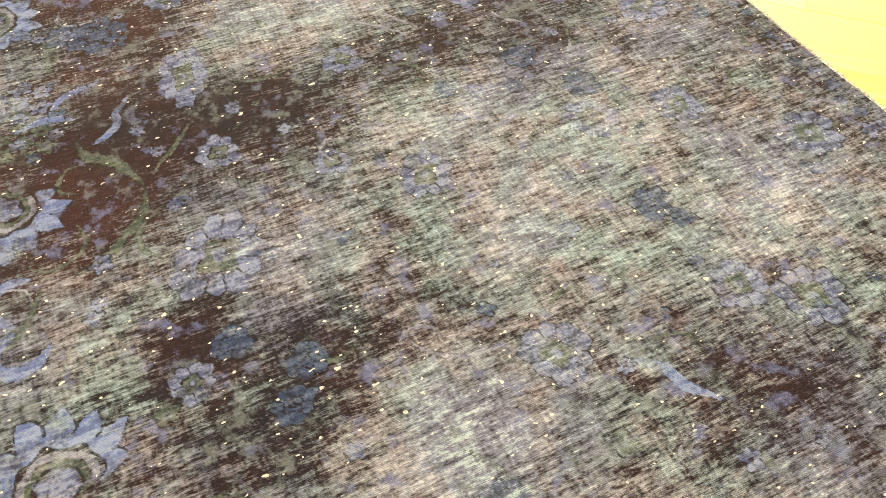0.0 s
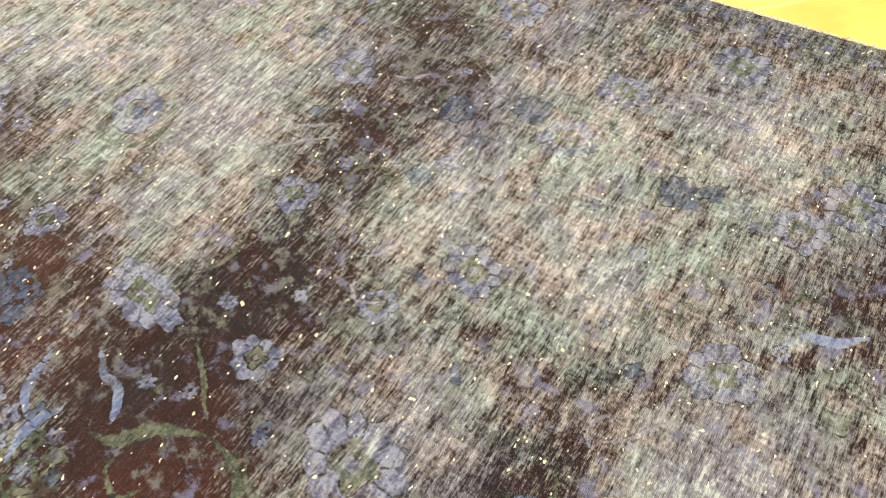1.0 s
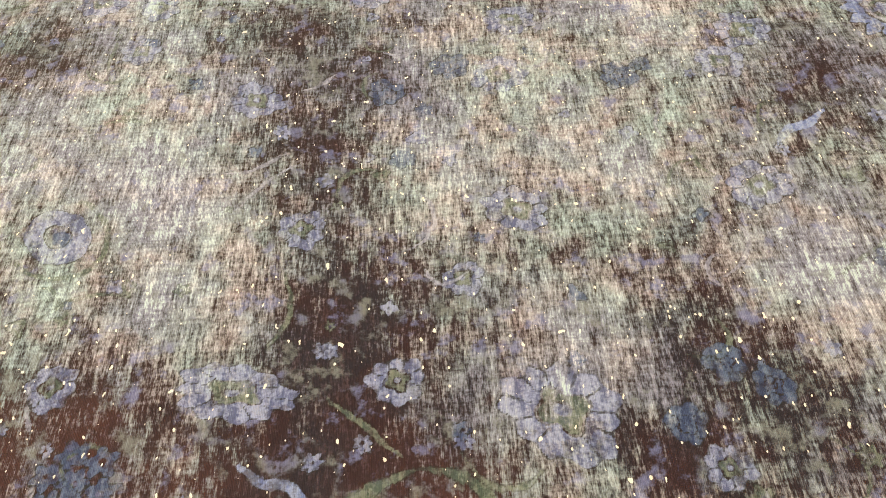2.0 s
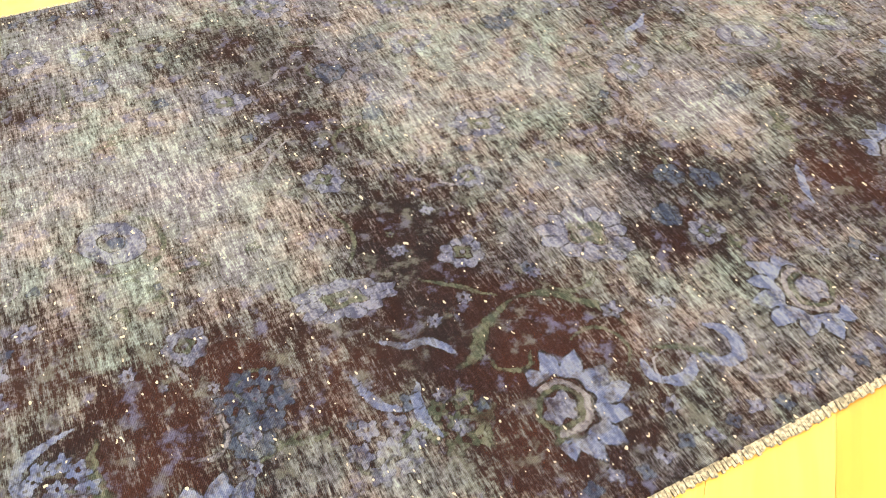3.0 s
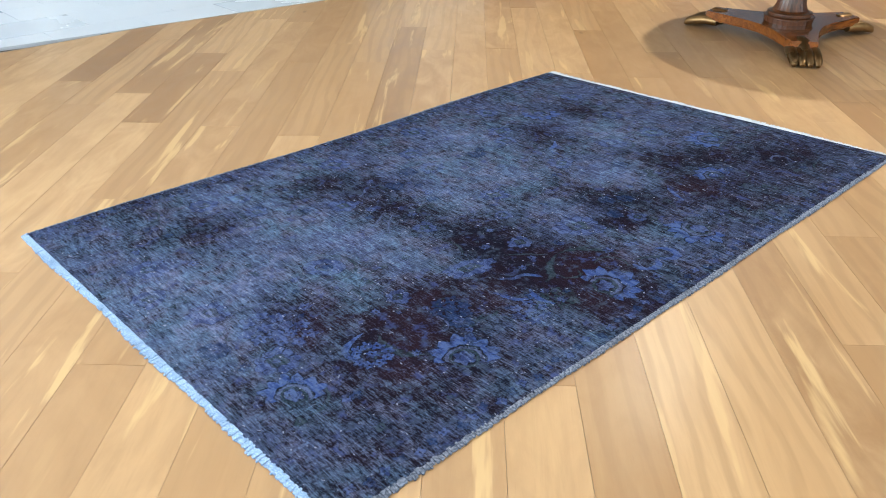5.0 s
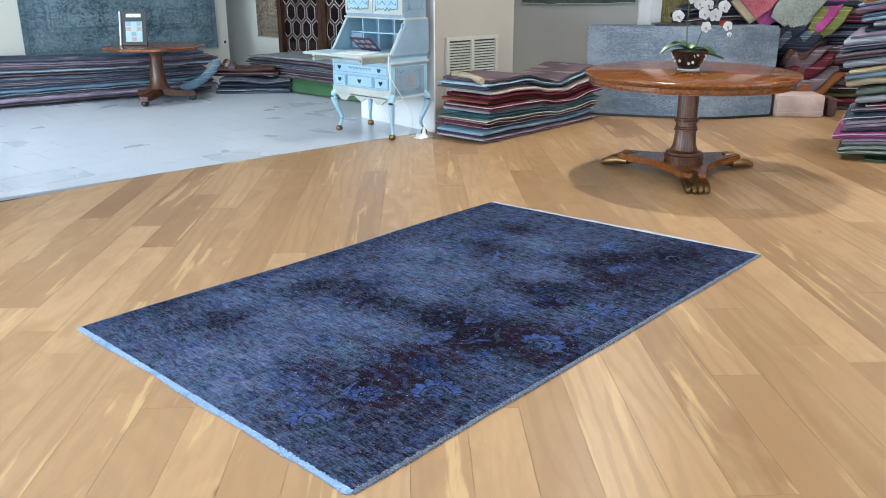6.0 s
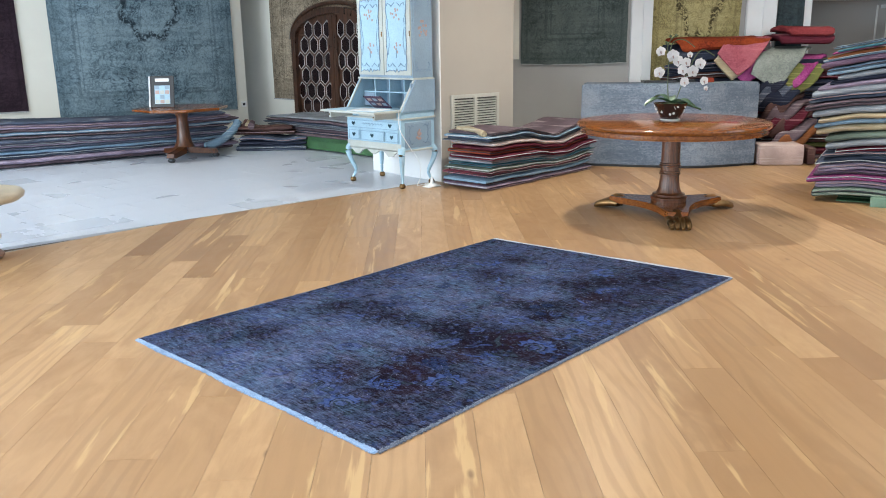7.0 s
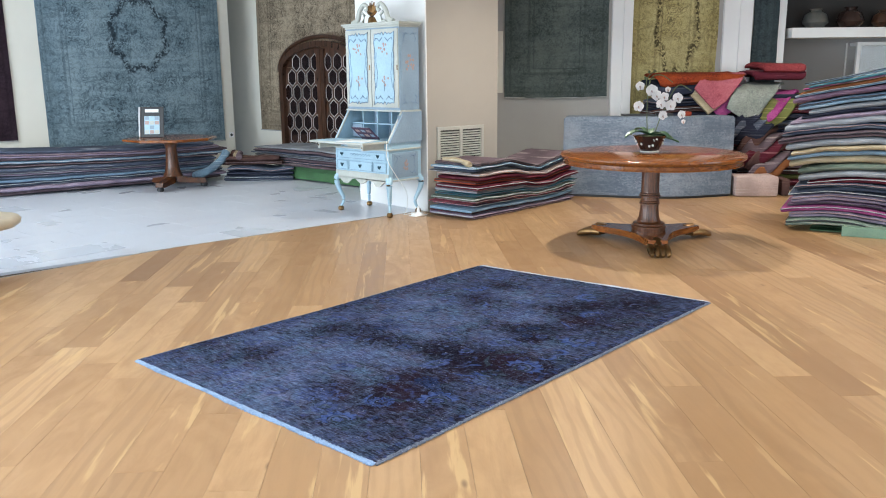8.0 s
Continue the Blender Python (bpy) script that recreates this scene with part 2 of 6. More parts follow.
    thin = g.math("MULTIPLY", g.span(wear, 0.25, 1.15, 1.0, 0.78), g.span(thread, -0.1, 0.9, 1.0, 0.52))
    thin = g.math("MULTIPLY", thin, g.span(g.noise(v, 33, 4, 0.7), 0.36, 0.54, 0.30, 1.0))
    for key, dark, light, keep in (("leaf", (0.014, 0.026, 0.034), (0.048, 0.066, 0.084), 0.85),
                                   ("bloom", (0.024, 0.036, 0.110), (0.080, 0.110, 0.245), 0.85),
                                   ("ink", (0.008, 0.017, 0.058), (0.026, 0.048, 0.122), 0.85),
                                   ("curl", (0.050, 0.060, 0.125), (0.105, 0.125, 0.230), 0.85),
                                   ("crest", (0.030, 0.054, 0.175), (0.076, 0.114, 0.262), 0.92)):
        mask = g.math("MULTIPLY", g.span(g.math("ADD", g.attr(key), fray), 0.32, 0.68, 0.0, keep), thin)
        c = g.mix(mask, c, g.mix(g.span(g.math("ADD", streak2, dev(knot, 0.5)), 0.36, 0.64), dark, light))
    line = g.math("MULTIPLY", g.span(g.math("ADD", g.attr("outline"), dev(streak, 0.9)), 0.40, 0.85, 0, 0.92), g.span(wear, 0.45, 1.20, 1.0, 0.65))
    line = g.math("MULTIPLY", line, g.span(g.noise(v, 55, 4, 0.65), 0.38, 0.58, 0.25, 1.0))
    c = g.mix(line, c, (0.0055, 0.0060, 0.011))
    # bright bare weft threads and knots
    c = g.mix(g.math("MULTIPLY", glint, g.span(wear, 0.1, 0.6, 0.22, 0.80)), c, g.mix(g.span(hue, 0.4, 0.6), (0.175, 0.195, 0.315), (0.140, 0.205, 0.310)))
    speck = g.math("GREATER_THAN", g.noise(g.coords(scale=(1, 0.6, 1)), 105, 1), 0.735)
    c = g.mix(g.math("MULTIPLY", speck, 0.9), c, (0.24, 0.245, 0.32))
    c = g.mix(g.span(rib, 0.2, 0.8, 0.0, 0.15), c, (0.012, 0.012, 0.018))
    # one blue dye bath over everything
    c = g.mix(1.0, c, (0.87, 0.94, 1.02), "MULTIPLY")
    g.bump(g.math("ADD", g.math("ADD", streak, knot), g.math("MULTIPLY", rib, 0.4)), 0.5, 0.002)
    return g.done(c, 0.9, Specular_IOR_Level=0.03)


def yarn(name, a, b, scale=300):
    g = Graph(name)
    v = g.coords()
    n1, n2 = g.noise(v, scale, 3), g.noise(v, 14, 4)
    c = g.mix(g.span(n1, 0.35, 0.7), a, b)
    c = g.mix(g.span(n2, 0.45, 0.7, 0, 0.4), c, tint(a, 0.6))
    g.bump(n1, 0.6, 0.002)
    return g.done(c, 0.95)


def glass_pane():
    g = Graph("window_glass")
    return g.done((0.95, 0.97, 0.97), 0.03, Transmission_Weight=1.0)


M = dict(
    oak=oak_floor(), marble=marble_floor(), rug=overdyed_rug(),
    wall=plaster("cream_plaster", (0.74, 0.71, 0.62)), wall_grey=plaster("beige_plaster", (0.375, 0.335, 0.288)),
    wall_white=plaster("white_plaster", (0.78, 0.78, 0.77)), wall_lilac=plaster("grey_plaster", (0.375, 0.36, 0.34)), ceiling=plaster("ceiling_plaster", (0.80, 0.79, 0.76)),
    fringe=yarn("fringe_cotton", (0.42, 0.47, 0.58), (0.66, 0.70, 0.78)), fringe_blue=yarn("fringe_dyed_cotton", (0.15, 0.26, 0.46), (0.42, 0.54, 0.72)), selvage=yarn("selvage_wool", (0.065, 0.080, 0.120), (0.23, 0.26, 0.35), 160),
    mahogany=polished_wood("mahogany_veneer", (0.10, 0.027, 0.005), (0.25, 0.078, 0.013), rough=0.13),
    mahogany_dark=polished_wood("turned_mahogany", (0.040, 0.013, 0.0045), (0.14, 0.046, 0.014), (14, 14, 2), 0.32),
    walnut=polished_wood("dark_walnut", (0.030, 0.014, 0.008), (0.085, 0.036, 0.018), (10, 10, 1.4), 0.3),
    gilt=paint("worn_gilding", (0.20, 0.115, 0.045), 0.30, 0.7, 30, 0.8, 0.4),
    blue=paint("pale_blue_lacquer", (0.36, 0.53, 0.64), 0.42, 0.10, 70), blue_deep=paint("grey_blue_lacquer", (0.25, 0.34, 0.43), 0.42, 0.12, 70),
    cream=paint("cream_moulding_paint", (0.47, 0.49, 0.45), 0.5, 0.12, 60), ornament=paint("ornament_blue_paint", (0.21, 0.30, 0.42), 0.5), rose=paint("rose_paint", (0.42, 0.30, 0.27), 0.5),
    teal=paint("dark_teal_metal", (0.03, 0.08, 0.11), 0.35, 0.2, 80, 0.6),
    dark=paint("charcoal_plastic", (0.025, 0.026, 0.03), 0.4), white=paint("white_plastic", (0.78, 0.78, 0.76), 0.4), paper=paint("paper", (0.70, 0.72, 0.72), 0.8),
    plum=paint("plum_cloth_cover", (0.07, 0.035, 0.07), 0.6), green_pale=paint("pale_green_paint", (0.13, 0.21, 0.15), 0.6, 0.25), green=paint("green_pallet_paint", (0.045, 0.12, 0.045), 0.6, 0.25),
    mirror=Graph("mirror_glass").done((0.07, 0.038, 0.036), 0.08, 0.85), bevel_glint=paint("bevel_edge_highlight", (0.36, 0.33, 0.32), 0.22, 0.6, 14),
    leaf=paint("orchid_leaf", (0.035, 0.085, 0.035), 0.4, 0.2), stem=paint("orchid_stem", (0.06, 0.08, 0.03), 0.5), petal=paint("orchid_petal", (0.80, 0.79, 0.80), 0.5, 0.03),
    bowl=paint("lacquered_bowl", (0.035, 0.018, 0.014), 0.2, 0.3), shell=paint("mother_of_pearl", (0.55, 0.55, 0.52), 0.25), moss=paint("moss", (0.06, 0.08, 0.03), 0.9, 0.3),
    vent=paint("vent_enamel", (0.44, 0.42, 0.37), 0.45, 0.06), vent_dark=paint("vent_duct", (0.05, 0.045, 0.04), 0.8),
    stone=paint("onyx_stone", (0.52, 0.45, 0.33), 0.3, 0.25, 25), stone_dark=paint("grey_stone", (0.10, 0.10, 0.09), 0.35, 0.3, 25), stone_red=paint("red_stone", (0.20, 0.11, 0.08), 0.35, 0.3, 25),
    glass=glass_pane(), steel=paint("brushed_steel", (0.45, 0.46, 0.48), 0.3, 0.05, 80, 0.9), lamp_glow=None,
)
glow = Graph("downlight_glow")
glow.put(glow.b.inputs["Emission Color"], (1.0, 0.86, 0.68))
M["lamp_glow"] = glow.done((0.8, 0.8, 0.8), 0.5, Emission_Strength=6.0)

WOOL = {k: folded_wool("wool_" + k, a, b) for k, (a, b) in dict(
    slate=((0.075, 0.09, 0.13), (0.30, 0.32, 0.36)), grey=((0.27, 0.29, 0.32), (0.48, 0.50, 0.52)), sky=((0.22, 0.33, 0.44), (0.50, 0.58, 0.64)),
    teal=((0.05, 0.15, 0.20), (0.25, 0.40, 0.42)), maroon=((0.10, 0.018, 0.03), (0.30, 0.14, 0.16)), plum=((0.13, 0.085, 0.13), (0.36, 0.26, 0.36)),
    magenta=((0.27, 0.06, 0.17), (0.50, 0.28, 0.38)), lilac=((0.26, 0.21, 0.28), (0.52, 0.46, 0.54)), sage=((0.15, 0.19, 0.155), (0.42, 0.46, 0.38)),
    sand=((0.42, 0.34, 0.22), (0.56, 0.50, 0.40)), pink=((0.42, 0.11, 0.14), (0.50, 0.26, 0.26)), brick=((0.30, 0.055, 0.03), (0.42, 0.16, 0.08)),
    rust=((0.24, 0.09, 0.035), (0.40, 0.20, 0.09)), night=((0.022, 0.026, 0.045), (0.10, 0.11, 0.15)), mauve=((0.13, 0.095, 0.11), (0.36, 0.30, 0.30)), blush=((0.50, 0.38, 0.35), (0.56, 0.46, 0.42)),
    brown=((0.10, 0.055, 0.05), (0.22, 0.15, 0.12)), moss=((0.14, 0.15, 0.05), (0.34, 0.32, 0.12))).items()}


# ---- mesh helpers ----
def mesh_from(name, bm, material, smooth=False):
    me = bpy.data.meshes.new(name)
    bmesh.ops.recalc_face_normals(bm, faces=bm.faces)
    bm.to_mesh(me)
    bm.free()
    me.materials.append(material)
    if smooth:
        me.shade_smooth()
        me.set_sharp_from_angle(angle=radians(smooth if smooth is not True else 50))
    return me


def thing(name, label, category, m=None, group="", kind=""):
    ob = new(name)
    ob.empty_display_size = 0.1
    if m is not None:
        ob.matrix_world = m
    return tagged(ob, label, category, group, kind)


def part(name, bm, material, parent, label="", smooth=False, m=None):
    ob = new(name, mesh_from(name, bm, material, smooth))
    ob.parent = parent
    if m is not None:
        ob.matrix_basis = m
    return tagged(ob, label)


def solo(name, bm, material, label, category, m=None, smooth=False, group="", kind=""):
    ob = new(name, mesh_from(name, bm, material, smooth))
    if m is not None:
        ob.matrix_world = m
    return tagged(ob, label, category, group, kind)


def add_box(bm, x0, x1, y0, y1, z0, z1, bevel=0.0, m=None):
    v = bmesh.ops.create_cube(bm, size=1.0)["verts"]
    t = Matrix.Translation(((x0 + x1) / 2, (y0 + y1) / 2, (z0 + z1) / 2)) @ Matrix.Diagonal((x1 - x0, y1 - y0, z1 - z0, 1))
    bmesh.ops.transform(bm, matrix=t if m is None else m @ t, verts=v)
    if bevel:
        edges = list({e for x in v for e in x.link_edges})
        bmesh.ops.bevel(bm, geom=edges, offset=bevel, segments=2, affect="EDGES", profile=0.6)
    return bm


def box(*a, **k):
    return add_box(bmesh.new(), *a, **k)


def add_lathe(bm, profile, n=40, m=None, flute=0, depth=0.0):
    """profile: (radius, height) from bottom to top."""
    rings = []
    for r, z in profile:
        ring = []
        for i in range(n):
            a = 2 * math.pi * i / n
            q = r * (1 - (depth if flute and i % 2 else 0))
            p = Vector((q * math.cos(a), q * math.sin(a), z))
            ring.append(bm.verts.new(m @ p if m is not None else p))
        rings.append(ring)
    for a, b in zip(rings, rings[1:]):
        for i in range(n):
            bm.faces.new((a[i], a[(i + 1) % n], b[(i + 1) % n], b[i]))
    bm.faces.new(rings[0][::-1])
    bm.faces.new(rings[-1])
    return bm


def lathe(*a, **k):
    return add_lathe(bmesh.new(), *a, **k)


def add_tube(bm, points, radii, n=8):
    pts = [Vector(p) for p in points]
    rad = radii if isinstance(radii, (list, tuple)) else [radii] * len(pts)
    rings = []
    up = Vector((0, 0, 1))
    for i, p in enumerate(pts):
        d = (pts[min(i + 1, len(pts) - 1)] - pts[max(i - 1, 0)]).normalized()
        a = d.cross(up)
        a = a.normalized() if a.length > 0.05 else d.cross(Vector((1, 0, 0))).normalized()
        b = d.cross(a)
        rings.append([bm.verts.new(p + rad[i] * (a * math.cos(t) + b * math.sin(t))) for t in (2 * math.pi * k / n for k in range(n))])
    for a, b in zip(rings, rings[1:]):
        for i in range(n):
            bm.faces.new((a[i], a[(i + 1) % n], b[(i + 1) % n], b[i]))
    bm.faces.new(rings[0])
    bm.faces.new(rings[-1][::-1])
    return bm


def tube(*a, **k):
    return add_tube(bmesh.new(), *a, **k)


def curve(points, n=24):
    """A smooth line through a few points (Catmull-Rom)."""
    p = [Vector(q) for q in points]
    p = [2 * p[0] - p[1], *p, 2 * p[-1] - p[-2]]
    out = []
    for i in range(1, len(p) - 2):
        for k in range(n if i < len(p) - 3 else n + 1):
            t = k / n
            a, b, c, d = p[i - 1:i + 3]
            out.append(0.5 * (2 * b + (c - a) * t + (2 * a - 5 * b + 4 * c - d) * t * t + (3 * b - a - 3 * c + d) * t ** 3))
    return out


def add_slab(bm, outline, h0, h1, m=None):
    """A flat outline in x, y, raised from h0 to h1."""
    m = m or Matrix()
    lo = [bm.verts.new(m @ Vector((x, y, h0))) for x, y in outline]
    hi = [bm.verts.new(m @ Vector((x, y, h1))) for x, y in outline]
    bm.faces.new(lo[::-1])
    bm.faces.new(hi)
    for i in range(len(lo)):
        j = (i + 1) % len(lo)
        bm.faces.new((lo[i], lo[j], hi[j], hi[i]))
    return bm


def slab(*a, **k):
    return add_slab(bmesh.new(), *a, **k)


def along(a, b):
    """Pose at plan point a whose x axis runs to plan point b; and the length."""
    d = Vector((b[0] - a[0], b[1] - a[1]))
    return pose(a[0], a[1], 0, 0, 0, math.degrees(math.atan2(d.y, d.x))), d.length


XZ = pose(0, 0, 0, 90, 0, 0)  # lays an x, y outline upright in x, z (raised towards -y)
YZ = pose(0, 0, 0, 90, 0, 90)  # lays an x, y outline upright in y, z (raised towards +x)


# ---- the setting ----
H = ROOM["h"]


def wall(name, a, b, material, thick=0.18, z0=0.0, z1=H, label="", openings=()):
    """A wall from plan point a to b; its face is on the right hand of a to b, its thickness to the left. openings: (from, to, z0, z1)."""
    m, n = along(a, b)
    bm = bmesh.new()
    x = 0.0
    for o0, o1, oz0, oz1 in sorted(openings):
        add_box(bm, x, o0, 0, thick, z0, z1)
        if oz0 > z0:
            add_box(bm, o0, o1, 0, thick, z0, oz0)
        if oz1 < z1:
            add_box(bm, o0, o1, 0, thick, oz1, z1)
        x = o1
    add_box(bm, x, n, 0, thick, z0, z1)
    return solo(name, bm, material, label or "plain plastered wall", "wall", m, kind="structure")


wall("wall_north", (-5.0, 9.95), (5.60, 9.196), M["wall"], 0.3, label="cream plastered wall behind the hanging carpets")
wall("wall_east", (6.12, 10.2), (6.12, 4.6), M["wall"], 0.2, label="cream plastered wall behind the carved doors")
wall("wall_corner", (5.40, 10.2), (6.30, 10.2), M["wall"], 0.2, label="cream plastered wall in the corner")
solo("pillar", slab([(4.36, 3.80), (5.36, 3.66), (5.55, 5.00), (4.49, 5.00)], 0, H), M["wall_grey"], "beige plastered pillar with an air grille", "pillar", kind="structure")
# thin white skin: daylight on this side of the beige pillar, put into its colour
solo("pillar_facing", slab([(4.347, 3.80), (4.36, 3.798), (4.490, 5.00), (4.475, 5.00)], 0, H), M["wall_white"], "pillar side coloured white where window light strikes it", "pillar", kind="structure")
wall("wall_link", (6.32, 4.6), (5.49, 4.6), M["wall"], 0.1)
ALCOVE = ((5.30, 5.40), (8.88, 1.82))
wall("wall_alcove", *ALCOVE, M["wall_lilac"], 0.2, label="grey plastered alcove wall behind hanging carpets")
wall("wall_showroom_back", (9.75, 2.75), (11.5, -3.6), M["wall_lilac"], 0.2, label="grey wall of the back room",
     openings=((2.35, 3.15, 0.0, 2.02),))
wall("wall_back_return", (8.88, 1.82), (9.75, 2.75), M["wall_white"], 0.2)
wall("wall_east_far", (11.5, -3.6), (11.5, -6.0), M["wall_white"], 0.2)
wall("wall_south", (11.5, -6.0), (-5.0, -6.0), M["wall"], 0.2, label="cream wall with tall shop windows",
     openings=tuple((11.5 - wx - 1.6, 11.5 - wx + 1.6, 0.3, 3.0) for wx in SOUTH_BAYS))
wall("wall_west", (-5.0, -6.0), (-5.0, 10.2), M["wall"], 0.2, label="cream wall with tall shop windows",
     openings=tuple((6.0 + wy - 1.45, 6.0 + wy + 1.45, 0.3, 3.0) for wy in WEST_BAYS))
solo("ceiling", box(-5.2, 11.7, -6.2, 10.4, H, H + 0.2), M["ceiling"], "white plastered ceiling", "ceiling", kind="structure")


def shop_window(name, m, w):
    ob = thing(name, "tall shop window with slim painted frame", "window", m, kind="structure")
    bm = bmesh.new()
    for x0, x1, z0, z1 in ((-w, w, 0.3, 0.36), (-w, w, 2.94, 3.0), (-w, -w + 0.06, 0.36, 2.94), (w - 0.06, w, 0.36, 2.94), (-0.03, 0.03, 0.36, 2.94)):
        add_box(bm, x0, x1, 0.10, 0.16, z0, z1)
    part("window_frame", bm, M["white"], ob)
    for s in (-1, 1):
        p = part("pane", box(min(s * 0.03, s * (w - 0.06)), max(s * 0.03, s * (w - 0.06)), 0.12, 0.13, 0.36, 2.94), M["glass"], ob)
        p.visible_shadow = False


for i, wy in enumerate(WEST_BAYS):
    shop_window("window_%d" % (i + 1), pose(-5.0, wy, 0, 0, 0, 90), 1.45)
for i, wx in enumerate(SOUTH_BAYS):
    shop_window("window_%d" % (i + 5), pose(wx, -6.0, 0, 0, 0, 180), 1.6)

solo("ground", box(-40, 40, -40, 40, -0.30, -0.12), plaster("street_paving", (0.30, 0.29, 0.28)), "grey street paving outside the shop", "ground", kind="structure")
solo("subfloor", box(-5.2, 11.7, -6.2, 10.4, -0.12, -0.024), plaster("screed", (0.10, 0.08, 0.06)), "screed under the floor coverings", "floor", kind="structure")

for sx, sy in SPOTS:
    d = thing("downlight", "small round recessed ceiling downlight, lit", "ceiling light", pose(sx, sy, H), group="ceiling downlights")
    part("rim", lathe([(0.085, -0.012), (0.10, -0.012), (0.10, 0.0), (0.085, 0.0)], 24), M["white"], d)
    part("bulb", lathe([(0.03, -0.006), (0.075, -0.004), (0.075, 0.0)], 24), M["lamp_glow"], d)


# ---- the overdyed rug ----
RL, RW = 2.889, 1.75
GX, GY = 861, 523
gu, gv = np.meshgrid(np.linspace(0, RL, GX), np.linspace(0, RW, GY), indexing="ij")
FIELDS = {k: np.full_like(gu, -0.05) for k in ("crest", "bloom", "ink", "leaf", "curl")}
outline = np.zeros_like(gu)
# the knotter's hand: the drawing wavers a little everywhere
wu, wv = gu.copy(), gv.copy()
for n, size in ((11, 0.0050), (29, 0.0034), (67, 0.0022), (131, 0.0013)):
    wu += size * np.sin(n * (gu * 0.8 + gv) + 2.1 * np.sin(n * 0.7 * gv + n)) * np.cos(n * 0.6 * gu + 1.7)
    wv += size * np.sin(n * (gv * 0.9 - gu) + 1.7 * np.sin(n * 0.6 * gu + 2 * n)) * np.cos(n * 0.5 * gv + 0.4)


def window(x, y, r):
    """The part of the rug within r of a point: its slices, and the offsets from the point."""
    i0, i1 = max(0, int((x - r) / RL * (GX - 1))), min(GX, int((x + r) / RL * (GX - 1)) + 2)
    j0, j1 = max(0, int((y - r) / RW * (GY - 1))), min(GY, int((y + r) / RW * (GY - 1)) + 2)
    s = (slice(i0, max(i0 + 1, i1)), slice(j0, max(j0 + 1, j1)))
    return s, wu[s] - x, wv[s] - y


def lay(key, s, f):
    FIELDS[key][s] = np.maximum(FIELDS[key][s], f)


def draw(s, f, strength=1.0):
    outline[s] = np.maximum(outline[s], strength * np.clip(f, 0, 1))


def blob(points, r, squash=1.0):
    f = np.zeros_like(gu)
    for x, y in points:
        f = np.maximum(f, np.exp(-(((gu - x) / (r * squash)) ** 2 + ((gv - y) / r) ** 2)))
    return f


def soft(d, width=0.008):
    return np.clip(0.5 + d / width, 0, 1)


def blossom(key, x, y, r, petals=9, turn=0.0, flat=1.0, lean=0.0, heart="leaf"):
    """A round flower: scalloped petals parted by dark lines, a ring and an eye."""
    s, a, b = window(x, y, r * 1.6)
    c, q = math.cos(lean), math.sin(lean)
    a, b = a * c + b * q, (b * c - a * q) / flat
    th, d = np.arctan2(b, a), np.hypot(a, b)
    wave = np.cos(petals * (th + turn))
    rim = r * (0.90 + 0.07 * wave + 0.06 * np.cos(3 * th + 9 * turn) + 0.04 * np.cos(5 * th - 4 * turn))
    inner = 0.42 * r * (1 + 0.16 * np.cos(4 * th + 3 * turn))
    lay(key, s, np.minimum(rim - d, d - inner))
    lay(heart, s, np.minimum(inner - 0.05 * r - d, d - 0.16 * r))
    lay(key, s, 0.12 * r - d)
    w = 0.0028 + 0.012 * r
    draw(s, (1 - np.abs(d - rim) / w) * 1.2)
    draw(s, 1 - np.abs(d - inner) / w, 0.9)
    draw(s, (1 - np.abs(d - 0.70 * r) / w) * (np.cos(2 * th + turn) > -0.3), 0.6)
    draw(s, np.clip((-wave - 0.80) / 0.15, 0, 1) * (d > 0.46 * r) * (d < rim), 0.85)


def bud(key, x, y, r, petals=5, turn=0.0):
    s, a, b = window(x, y, r * 1.7)
    th, d = np.arctan2(b, a), np.hypot(a, b)
    rim = r * (0.9 + 0.22 * np.cos(petals * (th + turn)))
    lay(key, s, np.minimum(rim - d, d - 0.22 * r))
    draw(s, 1.1 - np.abs(d - rim) / 0.003)


def flame_crest(x, y, r, turn, half, teeth):
    """Half a palmette: a ring of flame shaped teeth, each in a dark line, round a dotted heart; open at the back."""
    s, a, b = window(x, y, r * 1.45)
    th = (np.arctan2(b, a) - math.radians(turn) + np.pi) % (2 * np.pi) - np.pi
    d = np.hypot(a, b) / r
    half = math.radians(half)
    p = ((th + half) / (2 * half) * teeth + 0.35 * (d - 0.8)) % 1.0
    tip = np.where(p < 0.62, p / 0.62, (1 - p) / 0.38) ** 0.85
    size = 1 - 0.28 * np.clip(np.abs(th) / half, 0, 1) ** 3
    rim = (0.86 + 0.30 * tip + 0.05 * np.cos(5 * th)) * size
    inner = 0.56 + 0.03 * np.cos(th * teeth)
    inside = (half - np.abs(th)) * r * 0.6
    body = np.minimum(np.minimum(rim - d, d - inner) * r, inside)
    lay("crest", s, body)
    on_arc = np.clip(inside / 0.006, 0, 1)
    draw(s, (1.2 - np.abs(rim - d) * r / 0.0045) * on_arc)
    draw(s, (1.2 - np.abs(d - inner) * r / 0.004) * on_arc)
    draw(s, np.clip((0.09 - np.minimum(p, 1 - p)) / 0.04, 0, 1) * (d > 0.74) * (d < rim) * on_arc)
    lay("curl", s, np.minimum(np.minimum(0.50 - d, d - 0.40) * r, inside))
    lay("bloom", s, (0.27 + 0.05 * np.cos(6 * th) - d) * r)
    draw(s, 1.1 - np.abs(d - 0.30) * r / 0.004)
    draw(s, 1.0 - np.abs(d - 0.13) * r / 0.004, 0.8)
    lay("leaf", s, np.minimum((0.40 - d), (d - 0.30)) * r)


